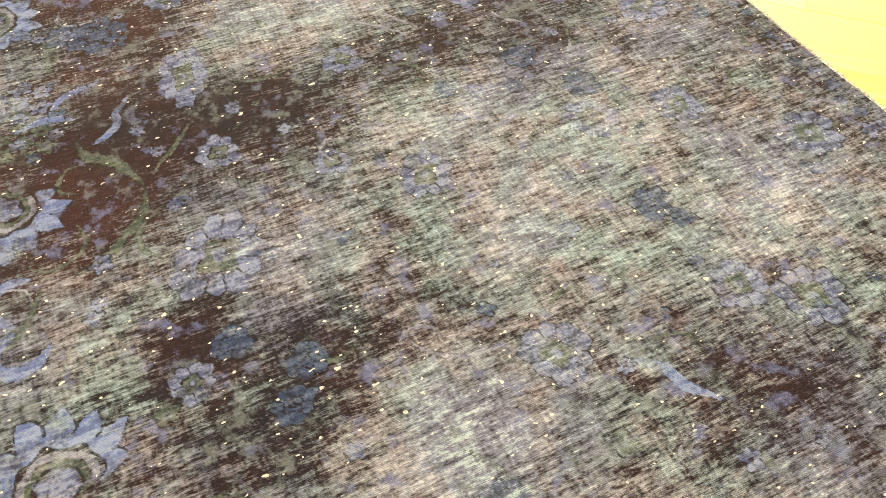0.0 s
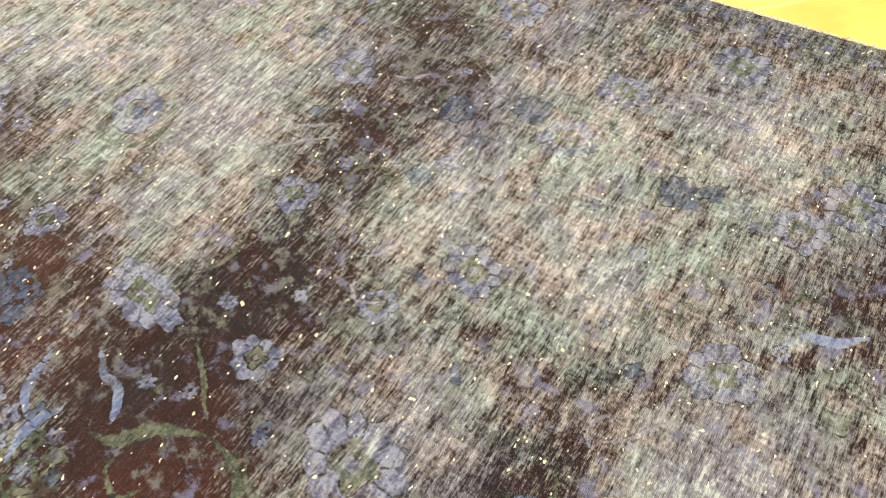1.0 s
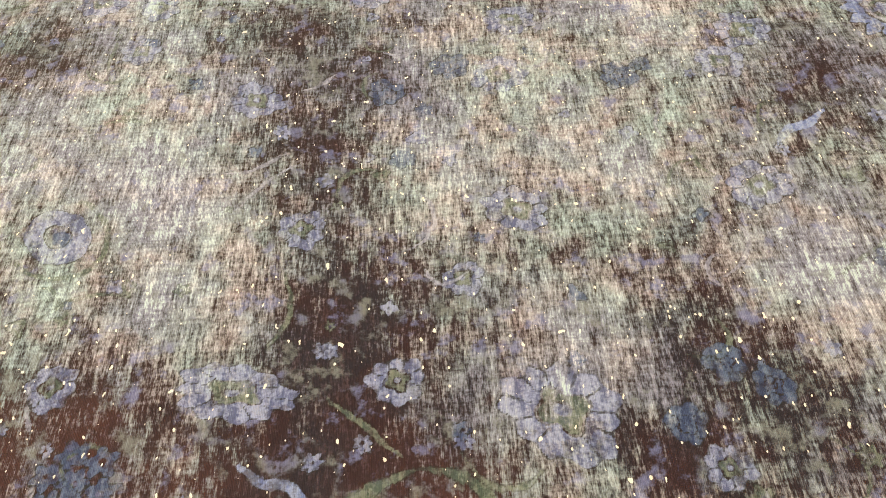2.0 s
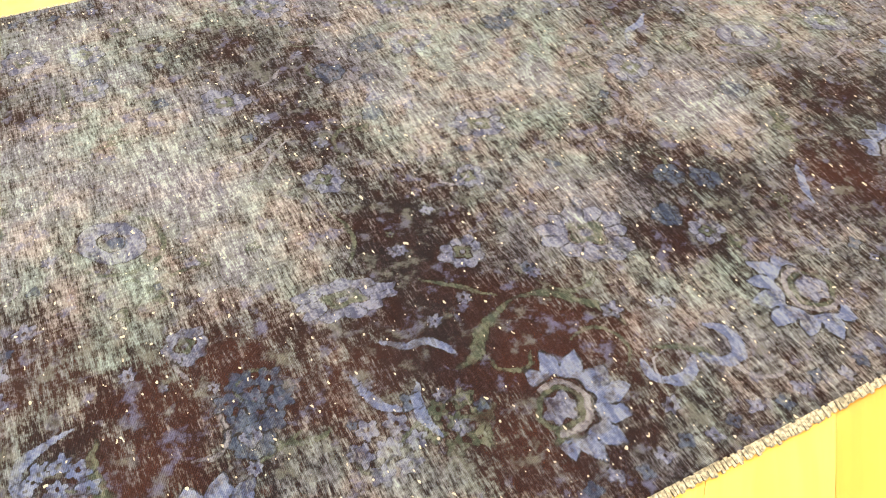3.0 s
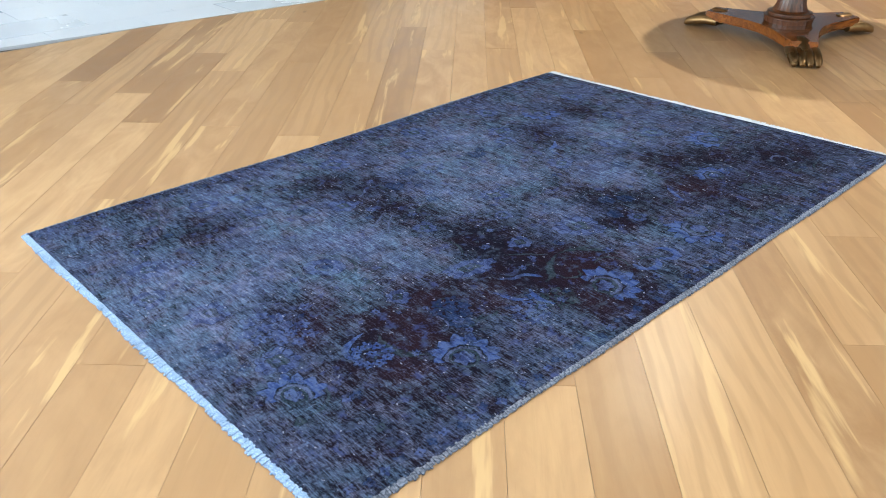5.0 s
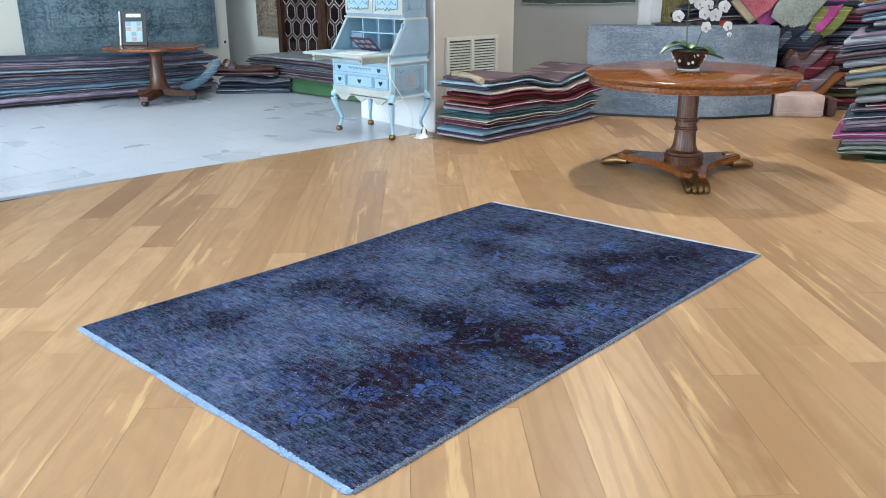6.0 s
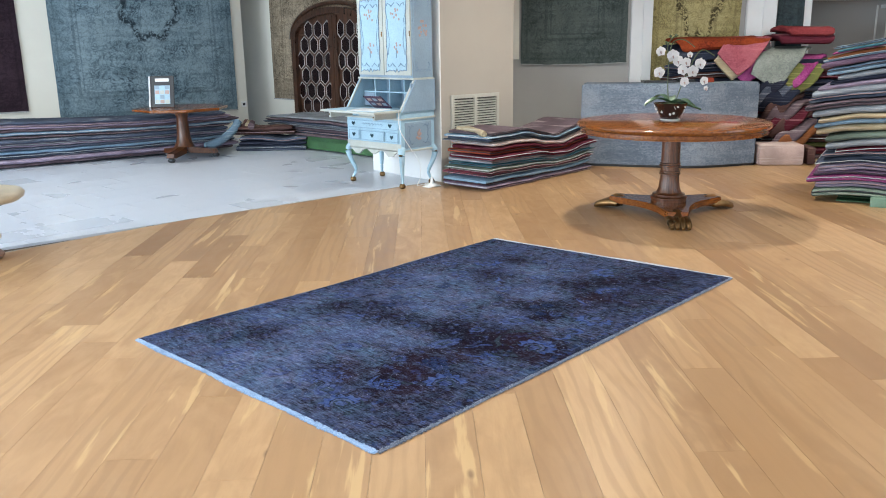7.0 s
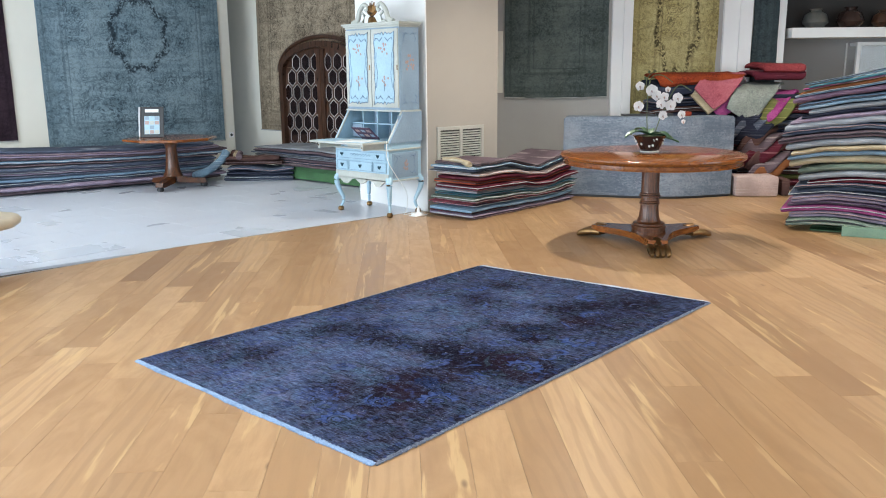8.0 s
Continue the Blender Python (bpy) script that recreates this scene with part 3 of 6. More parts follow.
def stroke(key, points, w, taper=0.75, lined=0.6, teeth=0):
    """A drawn line through a few points, thick in its middle."""
    line = curve([(px, py, 0) for px, py in points], 7)
    reach = 0.03 + max((p - line[0]).length for p in line)
    s, a, b = window(line[0].x, line[0].y, reach)
    best, at = np.full_like(a, 9.0), np.zeros_like(a)
    n = len(line) - 1
    for i in range(n):
        p, q = line[i] - line[0], line[i + 1] - line[0]
        e = q - p
        t = np.clip(((a - p.x) * e.x + (b - p.y) * e.y) / max(1e-9, e.x ** 2 + e.y ** 2), 0, 1)
        d = np.hypot(a - p.x - t * e.x, b - p.y - t * e.y)
        near = d < best
        best, at = np.where(near, d, best), np.where(near, (i + t) / n, at)
    wide = w * (1 - taper * np.abs(2 * at - 1) ** 2)
    if teeth:
        wide = wide * (0.75 + 0.6 * ((at * teeth) % 1.0))
    lay(key, s, wide - best)
    draw(s, 1.1 - np.abs(best - wide) / 0.0032, lined)


def ring_line(key, x, y, r, a0, a1, w, lined=0.6, grow=0.0):
    steps = [a0 + (a1 - a0) * i / 6 for i in range(7)]
    stroke(key, [(x + r * (1 + grow * i) * math.cos(math.radians(t)), y + r * (1 + grow * i) * math.sin(math.radians(t))) for i, t in enumerate(steps)], w, 0.7, lined)


# where pile is left, and where it is worn to the pale weft
DARK = [(1.10, 0.44), (1.18, 0.32), (1.13, 0.69), (1.11, 0.95), (1.09, 1.06), (1.14, 1.24), (1.03, 1.41), (1.77, 0.47), (1.71, 0.58), (1.60, 0.42), (2.08, 1.17), (1.17, 0.08),
        (1.07, 0.15), (0.60, 0.49), (0.43, 0.67), (0.50, 1.39), (2.37, 0.52), (2.05, 0.41), (0.49, 0.42), (0.73, 0.50), (1.10, 0.57), (2.45, 1.25), (2.55, 0.35), (2.22, 0.60)]
PALE = [(0.78, 1.02), (1.28, 0.98), (1.57, 0.33), (0.93, 0.14), (0.61, 1.53), (0.57, 0.76), (1.62, 1.00), (0.31, 0.95), (0.89, 0.72), (1.90, 0.68),
        (0.69, 1.22), (0.49, 1.02), (1.47, 1.24), (1.84, 0.65), (1.80, 1.36), (1.57, 0.56), (0.20, 1.10), (0.15, 0.80), (2.30, 1.00), (1.05, 1.58), (0.88, 0.85)]
wear = 0.30 + 0.64 * blob(PALE, 0.17) - 0.55 * blob(DARK, 0.095) - 0.30 * blob(DARK, 0.18)
wear += 0.18 * np.clip((gv - 0.40) / 0.5, -1, 1)
wear -= 0.30 * np.exp(-((gv - 0.33) / 0.15) ** 2) * np.clip((gu - 0.30) / 0.15, 0, 1) * np.clip((1.42 - gu) / 0.12, 0, 1)
wear -= 0.30 * np.exp(-((gv - 0.30) / 0.13) ** 2) * np.clip((gu - 1.85) / 0.15, 0, 1)
wear -= 0.38 * blob([(1.08, 0.42), (1.17, 0.52), (1.20, 0.30), (1.12, 0.66)], 0.11)
wear -= 0.22 * np.exp(-((gu - 1.10) / 0.065) ** 2) * (gv > 0.5)
wear -= 0.60 * blob([(1.60, 0.42), (1.65, 0.56), (1.12, 0.32), (1.11, 0.60), (1.16, 0.42), (1.05, 0.40)], 0.095)
wear += 0.25 * np.clip((0.30 - gu) / 0.25, 0, 1) + 0.20 * np.exp(-((gv - 0.05) / 0.03) ** 2)
wear -= 0.30 * np.exp(-((gv - 1.70) / 0.05) ** 2)
wear += 0.32 * np.exp(-((gu - 0.93 - 0.25 * gv) / 0.012) ** 2) * (gv < 0.7) * (gv > 0.45)
ember = blob([(0.90, 0.40), (0.62, 0.50), (0.45, 0.62), (0.75, 0.50), (1.36, 0.24), (2.02, 0.40), (0.35, 0.60), (0.55, 0.38), (1.20, 0.30), (1.10, 0.16), (1.28, 0.36), (0.44, 0.30)], 0.12)
ember = np.maximum(ember, 1.3 * blob([(0.708, 0.268)], 0.010))

for x, y, r, t, half, teeth in ((1.178, 0.190, 0.106, -6, 118, 9), (1.722, 0.200, 0.104, 185, 112, 8), (0.602, 0.222, 0.100, 52, 108, 8),
                                (2.19, 0.40, 0.085, 70, 100, 7), (0.17, 0.40, 0.085, 60, 110, 8), (2.55, 0.62, 0.10, 130, 110, 8), (2.30, 1.35, 0.09, 240, 110, 8)):
    flame_crest(x, y, r, t, half, teeth)
# large faded blossoms
for x, y, r, flat, lean in ((1.446, 0.493, 0.100, 0.82, -0.5), (0.962, 0.553, 0.100, 0.52, -0.15), (1.866, 0.904, 0.062, 0.9, 0.4), (1.680, 1.575, 0.072, 0.9, 0.3), (0.958, 1.193, 0.064, 0.8, -0.5),
                            (1.180, 1.525, 0.068, 0.85, -0.4), (1.898, 1.223, 0.055, 0.9, 0), (0.207, 1.235, 0.070, 0.9, -0.5), (0.211, 0.881, 0.070, 0.9, -0.4), (0.580, 1.532, 0.064, 0.9, 0),
                            (1.445, 1.230, 0.062, 0.85, 0.3), (1.435, 0.880, 0.066, 0.75, -0.5), (0.119, 1.076, 0.058, 0.9, 0), (0.222, 0.547, 0.068, 0.9, 0), (1.970, 1.315, 0.066, 0.9, 0), (1.491, 1.399, 0.058, 0.9, 0)):
    blossom("bloom", x, y, r, 11 if r > 0.09 else 9, x * 5, flat, lean)
for x, y, r in ((1.210, 0.561, 0.046), (1.058, 0.861, 0.048), (0.680, 0.578, 0.044), (0.713, 1.499, 0.048), (0.692, 1.357, 0.046), (1.66, 0.395, 0.036), (1.328, 0.739, 0.036), (2.45, 0.85, 0.06), (2.62, 1.40, 0.06), (2.52, 1.10, 0.05), (2.12, 1.52, 0.06)):
    blossom("bloom", x, y, r, 8, y * 7)
for x, y, r in ((1.700, 0.556, 0.036), (1.759, 0.520, 0.034), (1.680, 1.207, 0.044), (1.735, 1.235, 0.026), (1.213, 1.196, 0.040), (1.349, 1.263, 0.044), (1.621, 0.464, 0.034), (0.121, 0.706, 0.046), (1.24, 1.02, 0.030), (2.03, 0.72, 0.035)):
    blossom("ink", x, y, r, 7, y * 7, heart="ink")
# the oval eyes
for x, y, r, flat in ((0.625, 0.868, 0.066, 0.8), (2.201, 0.886, 0.062, 0.8)):
    s, a, b = window(x, y, 0.16)
    a, b = a * 0.83 - b * 0.56, (a * 0.56 + b * 0.83) / flat
    d = np.hypot(a, b)
    lay("bloom", s, np.minimum(r - d, d - 0.42 * r))
    lay("ink", s, 0.30 * r - np.hypot(a - 0.2 * r, b))
    draw(s, 1.1 - np.abs(d - r) / 0.0035)
    draw(s, 1.1 - np.abs(d - 0.40 * r) / 0.0035)
    lay("leaf", s, np.where(a > -0.4 * r, 0.006 - np.abs(d - 1.5 * r), -0.05))
    draw(s, np.where(a > -0.4 * r, 1 - np.abs(np.abs(d - 1.5 * r) - 0.008) / 0.003, 0), 0.6)
# clusters of small round flowers
for x, y, r, n, spread, key in ((0.748, 0.426, 0.024, 6, 0.046, "ink"), (0.426, 0.408, 0.018, 9, 0.045, "crest"), (0.287, 0.708, 0.026, 7, 0.062, "bloom"), (0.33, 0.63, 0.022, 6, 0.05, "bloom"), (1.02, 0.24, 0.020, 6, 0.045, "leaf"), (0.90, 0.25, 0.020, 6, 0.045, "bloom")):
    for k in range(n):
        t = 6.28 * k / n + x
        bud(key, x + spread * math.cos(t), y + spread * math.sin(t), r, 5, t)
    bud(key, x, y, r, 6)
blossom("ink", 0.716, 0.365, 0.046, 9, 0.4, heart="bloom")
for x, y in ((1.083, 0.443), (1.341, 0.113), (0.913, 0.370), (1.016, 0.300), (0.847, 0.258), (1.16, 0.46), (0.70, 0.31), (0.57, 0.56), (1.45, 0.30), (0.52, 0.33), (1.30, 0.45)):
    bud("bloom", x, y, 0.015, 7)
# curls, stems and leaves that can be told apart
ring_line("crest", 1.392, 0.188, 0.044, 150, 345, 0.0125)
ring_line("crest", 1.487, 0.180, 0.040, 75, -165, 0.0125)
for k in range(4):
    stroke("leaf", [(1.385 + 0.012 * k, 0.225 - 0.004 * k), (1.425 + 0.010 * k, 0.200 - 0.006 * k), (1.455 + 0.006 * k, 0.160)], 0.004, 0.3, 0.5)
stroke("crest", [(0.975, 0.446), (1.010, 0.418), (1.046, 0.411), (1.070, 0.385), (1.080, 0.358)], 0.0095)
stroke("leaf", [(1.235, 0.413), (1.180, 0.400), (1.137, 0.367), (1.100, 0.335), (1.060, 0.330)], 0.010, 0.8, 0.9, 6)
stroke("leaf", [(1.235, 0.413), (1.30, 0.40), (1.36, 0.34), (1.38, 0.28)], 0.008, 0.8, 0.9, 6)
stroke("crest", [(0.470, 0.500), (0.425, 0.490), (0.389, 0.470), (0.378, 0.430), (0.395, 0.385)], 0.0095)
stroke("leaf", [(0.50, 0.47), (0.48, 0.40), (0.50, 0.34), (0.55, 0.30)], 0.011, 0.8, 0.9, 5)
ring_line("curl", 0.418, 0.917, 0.036, -40, 230, 0.0065, 0.8)
ring_line("curl", 0.413, 0.835, 0.036, 190, -80, 0.0065, 0.8)
stroke("curl", [(0.400, 0.800), (0.350, 0.825), (0.305, 0.845), (0.285, 0.825)], 0.0065, 0.5, 0.8)
stroke("curl", [(0.385, 0.905), (0.350, 0.950), (0.340, 1.00)], 0.005, 0.5, 0.7)
stroke("crest", [(1.925, 0.990), (1.968, 1.031), (2.013, 1.041), (2.05, 1.07)], 0.0095)
stroke("crest", [(1.90, 0.36), (1.93, 0.41), (1.96, 0.46)], 0.009)
stroke("crest", [(0.90, 0.40), (0.915, 0.335), (0.95, 0.30)], 0.009)
stroke("crest", [(0.99, 0.34), (0.97, 0.29), (0.985, 0.23)], 0.010)
rng = np.random.default_rng(7)
for _ in range(95):  # thin tendrils over the whole field
    x, y, a, turn, step = rng.uniform(0.08, RL - 0.08), rng.uniform(0.12, RW - 0.06), rng.uniform(0, 6.28), rng.uniform(-1.1, 1.1), rng.uniform(0.02, 0.045)
    pts = [(x, y)]
    for k in range(4):
        a += turn
        pts.append((pts[-1][0] + step * math.cos(a), pts[-1][1] + step * math.sin(a)))
    stroke("leaf" if rng.random() < 0.6 else "curl", pts, rng.uniform(0.003, 0.0055), 0.7, 0.7)
for _ in range(150):  # small leaves and buds
    bud(("ink", "bloom", "leaf")[int(rng.integers(0, 3))], rng.uniform(0.06, RL - 0.06), rng.uniform(0.11, RW - 0.05), rng.uniform(0.008, 0.020), int(rng.integers(3, 7)), rng.uniform(0, 6))
# guard border along both long sides
for v0 in (0.0, RW - 0.09):
    for k in range(62):
        bud("bloom" if k % 2 else "ink", 0.03 + k * 0.046, v0 + 0.045 + 0.008 * math.sin(k * 2.1), 0.015, 4, k)
for at in (0.088, 0.078, 0.014, RW - 0.088):
    outline = np.maximum(outline, 0.55 * np.clip(1.1 - np.abs(gv - at) / 0.0035, 0, 1))


def rug_edge(u, v):
    """Lays the rug's own length and width on the floor: its far end is cut a little askew and its sides wave slightly."""
    s, t = u / RL, v / RW
    x = s * (RL - 0.150 * t) - 0.019 * t * (1 - s)
    return x, v + 0.010 * t * np.sin(3.1 * u + 0.5) * (0.4 + 0.6 * t)


rug = thing("overdyed_rug", "worn dark blue overdyed rug with faded floral ornament on oak floor", "rug", pose(0, 0, 0.001))
ex, ey = rug_edge(gu, gv)
ez = 0.0075 + 0.0006 * np.sin(ex * 5.1 + 1.3 * np.sin(ey * 4.0)) + 0.0006 * np.sin(ey * 6.3 + 0.9 * np.sin(ex * 3.3))
ez[0, :] -= 0.0025
ez[-1, :] -= 0.0025
ez[:, 0] -= 0.0025
ez[:, -1] -= 0.0025
grid = np.arange(GX * GY).reshape(GX, GY)
rim = np.concatenate([grid[:, 0], grid[-1, 1:], grid[-2::-1, -1], grid[0, -2:0:-1]])
top = np.stack([ex, ey, ez], axis=-1).reshape(-1, 3)
low = top[rim] * (1, 1, 0)
base = len(top)
quads = np.stack([grid[:-1, :-1], grid[1:, :-1], grid[1:, 1:], grid[:-1, 1:]], axis=-1).reshape(-1, 4)
k = np.arange(len(rim))
sides = np.stack([rim, base + k, base + (k + 1) % len(rim), np.roll(rim, -1)], axis=-1)
verts, faces = np.concatenate([top, low]), np.concatenate([quads, sides])
me = bpy.data.meshes.new("woven_face")
me.vertices.add(len(verts))
me.vertices.foreach_set("co", verts.astype(np.float32).ravel())
me.loops.add(faces.size)
me.loops.foreach_set("vertex_index", faces.astype(np.int32).ravel())
me.polygons.add(len(faces))
me.polygons.foreach_set("loop_start", np.arange(0, faces.size, 4, dtype=np.int32))
me.update(calc_edges=True)
me.materials.append(M["rug"])
for key, field in (("wear", wear), ("ember", ember), ("outline", outline), *((key, soft(f)) for key, f in FIELDS.items())):
    values = np.zeros(len(verts), dtype=np.float32)
    values[:base] = field.ravel()
    values[base:] = values[rim]
    me.attributes.new(key, "FLOAT", "POINT").data.foreach_set("value", values)
me.shade_smooth()
face = new("woven_face", me)
face.parent = rug


def rug_border(name, u0, v0, u1, v1, width, material, label, tuft):
    """A strip of bound yarn along one edge, with uneven tufts across it."""
    rr = random.Random(int(u0 * 10 + v0 * 100 + u1))
    bm = bmesh.new()
    a, b = Vector(rug_edge(u0, v0)), Vector(rug_edge(u1, v1))
    count = int((b - a).length / tuft)
    out = Vector((b.y - a.y, a.x - b.x)).normalized()
    for k in range(count):
        s = (k + 0.5) / count
        p = Vector(rug_edge(u0 + (u1 - u0) * s, v0 + (v1 - v0) * s))
        d = (b - a).normalized()
        w, t = width * rr.uniform(0.75, 1.25) * (1.0 + 0.55 * noise.noise(Vector((s * 7.0, u0 * 3.0, v0)))), tuft * rr.uniform(0.40, 0.56)
        q, sway = p - out * 0.004, d * rr.uniform(-0.3, 0.3) * tuft
        ends = [q - d * t, q + d * t, p + out * w + d * t * 0.8 + sway, p + out * w - d * t * 0.8 + sway]
        z = rr.uniform(0.0065, 0.010)
        lo = [bm.verts.new((e.x, e.y, 0.0005)) for e in ends]
        hi = [bm.verts.new((e.x, e.y, z if n < 2 else z * 0.55)) for n, e in enumerate(ends)]
        bm.faces.new(hi)
        for n in range(4):
            bm.faces.new((lo[n], lo[(n + 1) % 4], hi[(n + 1) % 4], hi[n]))
    part(name, bm, material, rug, label)


rug_border("fringe", 0, RW, 0, 0, 0.018, M["fringe_blue"], "short blue-dyed cotton fringe", 0.006)
rug_border("fringe", RL, 0, RL, RW, 0.030, M["fringe"], "short pale cotton fringe", 0.006)
rug_border("selvage", 0, 0, RL, 0, 0.011, M["selvage"], "overcast grey wool edge", 0.007)
rug_border("selvage", RL, RW, 0, RW, 0.008, M["selvage"], "overcast grey wool edge", 0.007)


# ---- round table with paw feet ----
def pedestal_table(place, angles):
    t = thing("pedestal_table", "round polished mahogany pedestal table with gilt paw feet", "table", pose(*place))
    part("tabletop", lathe([(0.60, 0.725), (0.735, 0.725), (0.755, 0.735), (0.765, 0.752), (0.762, 0.764), (0.752, 0.770)], 96), M["mahogany"], t, smooth=35)
    part("frieze", lathe([(0.725, 0.685), (0.738, 0.688), (0.738, 0.695), (0.730, 0.699), (0.730, 0.725)], 96), M["mahogany"], t, smooth=35)
    part("column", lathe([(0.140, 0.115), (0.142, 0.140), (0.128, 0.155), (0.122, 0.172), (0.100, 0.190), (0.086, 0.225), (0.078, 0.290), (0.074, 0.345), (0.074, 0.685)], 60, flute=1, depth=0.022), M["mahogany_dark"], t, smooth=25)
    for z, r in ((0.335, 0.086), (0.352, 0.082), (0.400, 0.088), (0.418, 0.083), (0.140, 0.148), (0.165, 0.132)):
        part("ring", lathe([(r - 0.012, z), (r, z + 0.004), (r, z + 0.012), (r - 0.012, z + 0.016)], 40), M["mahogany_dark"], t, smooth=40)
    part("capital", lathe([(0.075, 0.665), (0.086, 0.672), (0.098, 0.680), (0.12, 0.6849)], 40), M["mahogany_dark"], t, smooth=40)
    outline_pts = []
    for k, a in enumerate(angles):
        nxt = angles[(k + 1) % 3] + (360 if k == 2 else 0)
        c, s = math.cos(radians(a)), math.sin(radians(a))
        for w in (-0.075, 0.075):
            outline_pts.append((0.50 * c - w * s, 0.50 * s + w * c))
        for f in (0.25, 0.5, 0.75):
            b = radians(a + (nxt - a) * f)
            r = 0.215 + 0.09 * abs(f - 0.5) * 2
            outline_pts.append((r * math.cos(b), r * math.sin(b)))
    bm = slab(outline_pts, 0.062, 0.116)
    bmesh.ops.bevel(bm, geom=[e for e in bm.edges], offset=0.006, segments=2, affect="EDGES")
    part("platform", bm, M["mahogany"], t, smooth=40)
    for a in angles:
        bm = bmesh.new()
        m = pose(0, 0, 0, 0, 0, a)
        for w in (-0.054, -0.018, 0.018, 0.054):
            add_tube(bm, [m @ Vector((x, w * (1 + x * 0.3), z)) for x, z in ((0.42, 0.056), (0.50, 0.058), (0.57, 0.046), (0.615, 0.031), (0.635, 0.015))], [0.030, 0.034, 0.031, 0.026, 0.014], 8)
        part("paw_foot", bm, M["gilt"], t, "gilt carved lion paw", smooth=60)
        part("acanthus", tube([m @ Vector(p) for p in ((0.40, 0, 0.075), (0.47, 0, 0.088), (0.54, 0, 0.068))], [0.05, 0.045, 0.02], 10), M["gilt"], t, smooth=60)
    return t


TABLE = (4.37, 1.22, 0.0)
pedestal_table(TABLE, (97, 217, 337))


# ---- orchid ----
def orchid(place):
    o = thing("potted_orchid", "white orchid in a dark lacquered bowl on the table", "plant", pose(*place))
    part("bowl", lathe([(0.060, 0.012), (0.075, 0.02), (0.100, 0.07), (0.135, 0.135), (0.140, 0.140), (0.130, 0.140), (0.10, 0.110)], 36), M["bowl"], o, "dark lacquered bowl with shell inlay", 40)
    part("saucer", lathe([(0.075, 0.0), (0.082, 0.004), (0.080, 0.012), (0.055, 0.013)], 36), M["shell"], o, "pale round foot", 40)
    rr = random.Random(5)
    for k in range(26):
        a, h = rr.uniform(0, 6.28), rr.uniform(0.3, 0.9)
        r = 0.078 + 0.055 * h + 0.0035
        m = pose(r * math.cos(a), r * math.sin(a), 0.02 + 0.118 * h, 0, 0, math.degrees(a)) @ pose(0, 0, 0, 0, 65, rr.uniform(0, 90))
        part("inlay", slab([(-0.012, -0.006), (0.006, -0.010), (0.013, 0.004), (-0.004, 0.011)], -0.002, 0.002, m), M["shell"], o)
    bm = bmesh.new()
    bmesh.ops.create_icosphere(bm, subdivisions=3, radius=0.125, matrix=Matrix.Translation((0, 0, 0.118)) @ Matrix.Diagonal((1, 1, 0.22, 1)))
    for v in bm.verts:
        v.co *= 1 + 0.03 * noise.noise(v.co * 60)
    part("moss", bm, M["moss"], o)
    for a, ln, lift, w in ((150, 0.24, 0.06, 0.050), (35, 0.20, 0.07, 0.045), (-20, 0.26, 0.02, 0.040), (-95, 0.20, 0.05, 0.045), (95, 0.17, 0.08, 0.045), (-60, 0.24, 0.0, 0.035)):
        bm = bmesh.new()
        m = pose(0, 0, 0.13, 0, 0, a)
        rows = []
        for i in range(9):
            s = i / 8
            z = lift * math.sin(s * 2.4) - 0.05 * s * s
            half = w * math.sin(math.pi * min(1, 0.12 + 0.86 * s)) ** 0.7
            rows.append([[bm.verts.new(m @ Vector((ln * s, q * half, z + 0.012 * q * q + dz))) for q in (-1, -0.5, 0, 0.5, 1)] for dz in (0, 0.004)])
        for p, q in zip(rows, rows[1:]):
            for top in (0, 1):
                for k in range(4):
                    bm.faces.new((p[top][k], p[top][k + 1], q[top][k + 1], q[top][k]))
            for k in (0, 4):
                bm.faces.new((p[0][k], p[1][k], q[1][k], q[0][k]))
        part("leaf", bm, M["leaf"], o, smooth=True)
    # view-facing plane of the two flower stems runs from the pillar side to the stack side
    ex = Vector((0.67, -0.74, 0))
    ey = Vector((0.74, 0.67, 0))
    stems = ([(-0.02, 0.12), (-0.035, 0.30), (-0.03, 0.48), (0.0, 0.56), (0.08, 0.57), (0.17, 0.52)], [(0.03, 0.12), (0.07, 0.24), (0.13, 0.36), (0.18, 0.46), (0.24, 0.50), (0.33, 0.46)],
             [(-0.03, 0.42), (-0.05, 0.53), (-0.01, 0.585), (0.03, 0.60)])
    for s in stems:
        part("stem", tube([ex * p.x + Vector((0, 0, 0.12 + (p.y - 0.12) * 1.15)) for p in curve([(a, b, 0) for a, b in s], 8)], 0.0045, 6), M["stem"], o)

    def flower(x, d, z, size, turn):
        z = 0.12 + (z - 0.12) * 1.18
        size *= 0.92
        bm = bmesh.new()
        for k in range(5):
            a = radians(90 + 72 * k + turn)
            wide = 0.62 if k in (1, 4) else 0.42
            m = Matrix.Translation(ex * x + ey * d + Vector((0, 0, z))) @ Matrix((ex, Vector((0, 0, 1)), -ey)).transposed().to_4x4() @ pose(0, 0, 0, 0, 0, math.degrees(a))
            outl = [(0.0, -0.10), (0.35, -wide), (0.75, -wide * 0.85), (1.0, 0.0), (0.75, wide * 0.85), (0.35, wide), (0.0, 0.10)]
            lo = [bm.verts.new(m @ Vector((px * size, py * size, 0.012 * px * px + 0.004 * (k % 2)))) for px, py in outl]
            mid = bm.verts.new(m @ Vector((0.5 * size, 0, 0.010)))
            for i in range(len(lo)):
                bm.faces.new((lo[i], lo[(i + 1) % len(lo)], mid))
        bmesh.ops.solidify(bm, geom=bm.faces[:], thickness=0.0015)
        b = part("blossom", bm, M["petal"], o, "white orchid blossom", smooth=True)
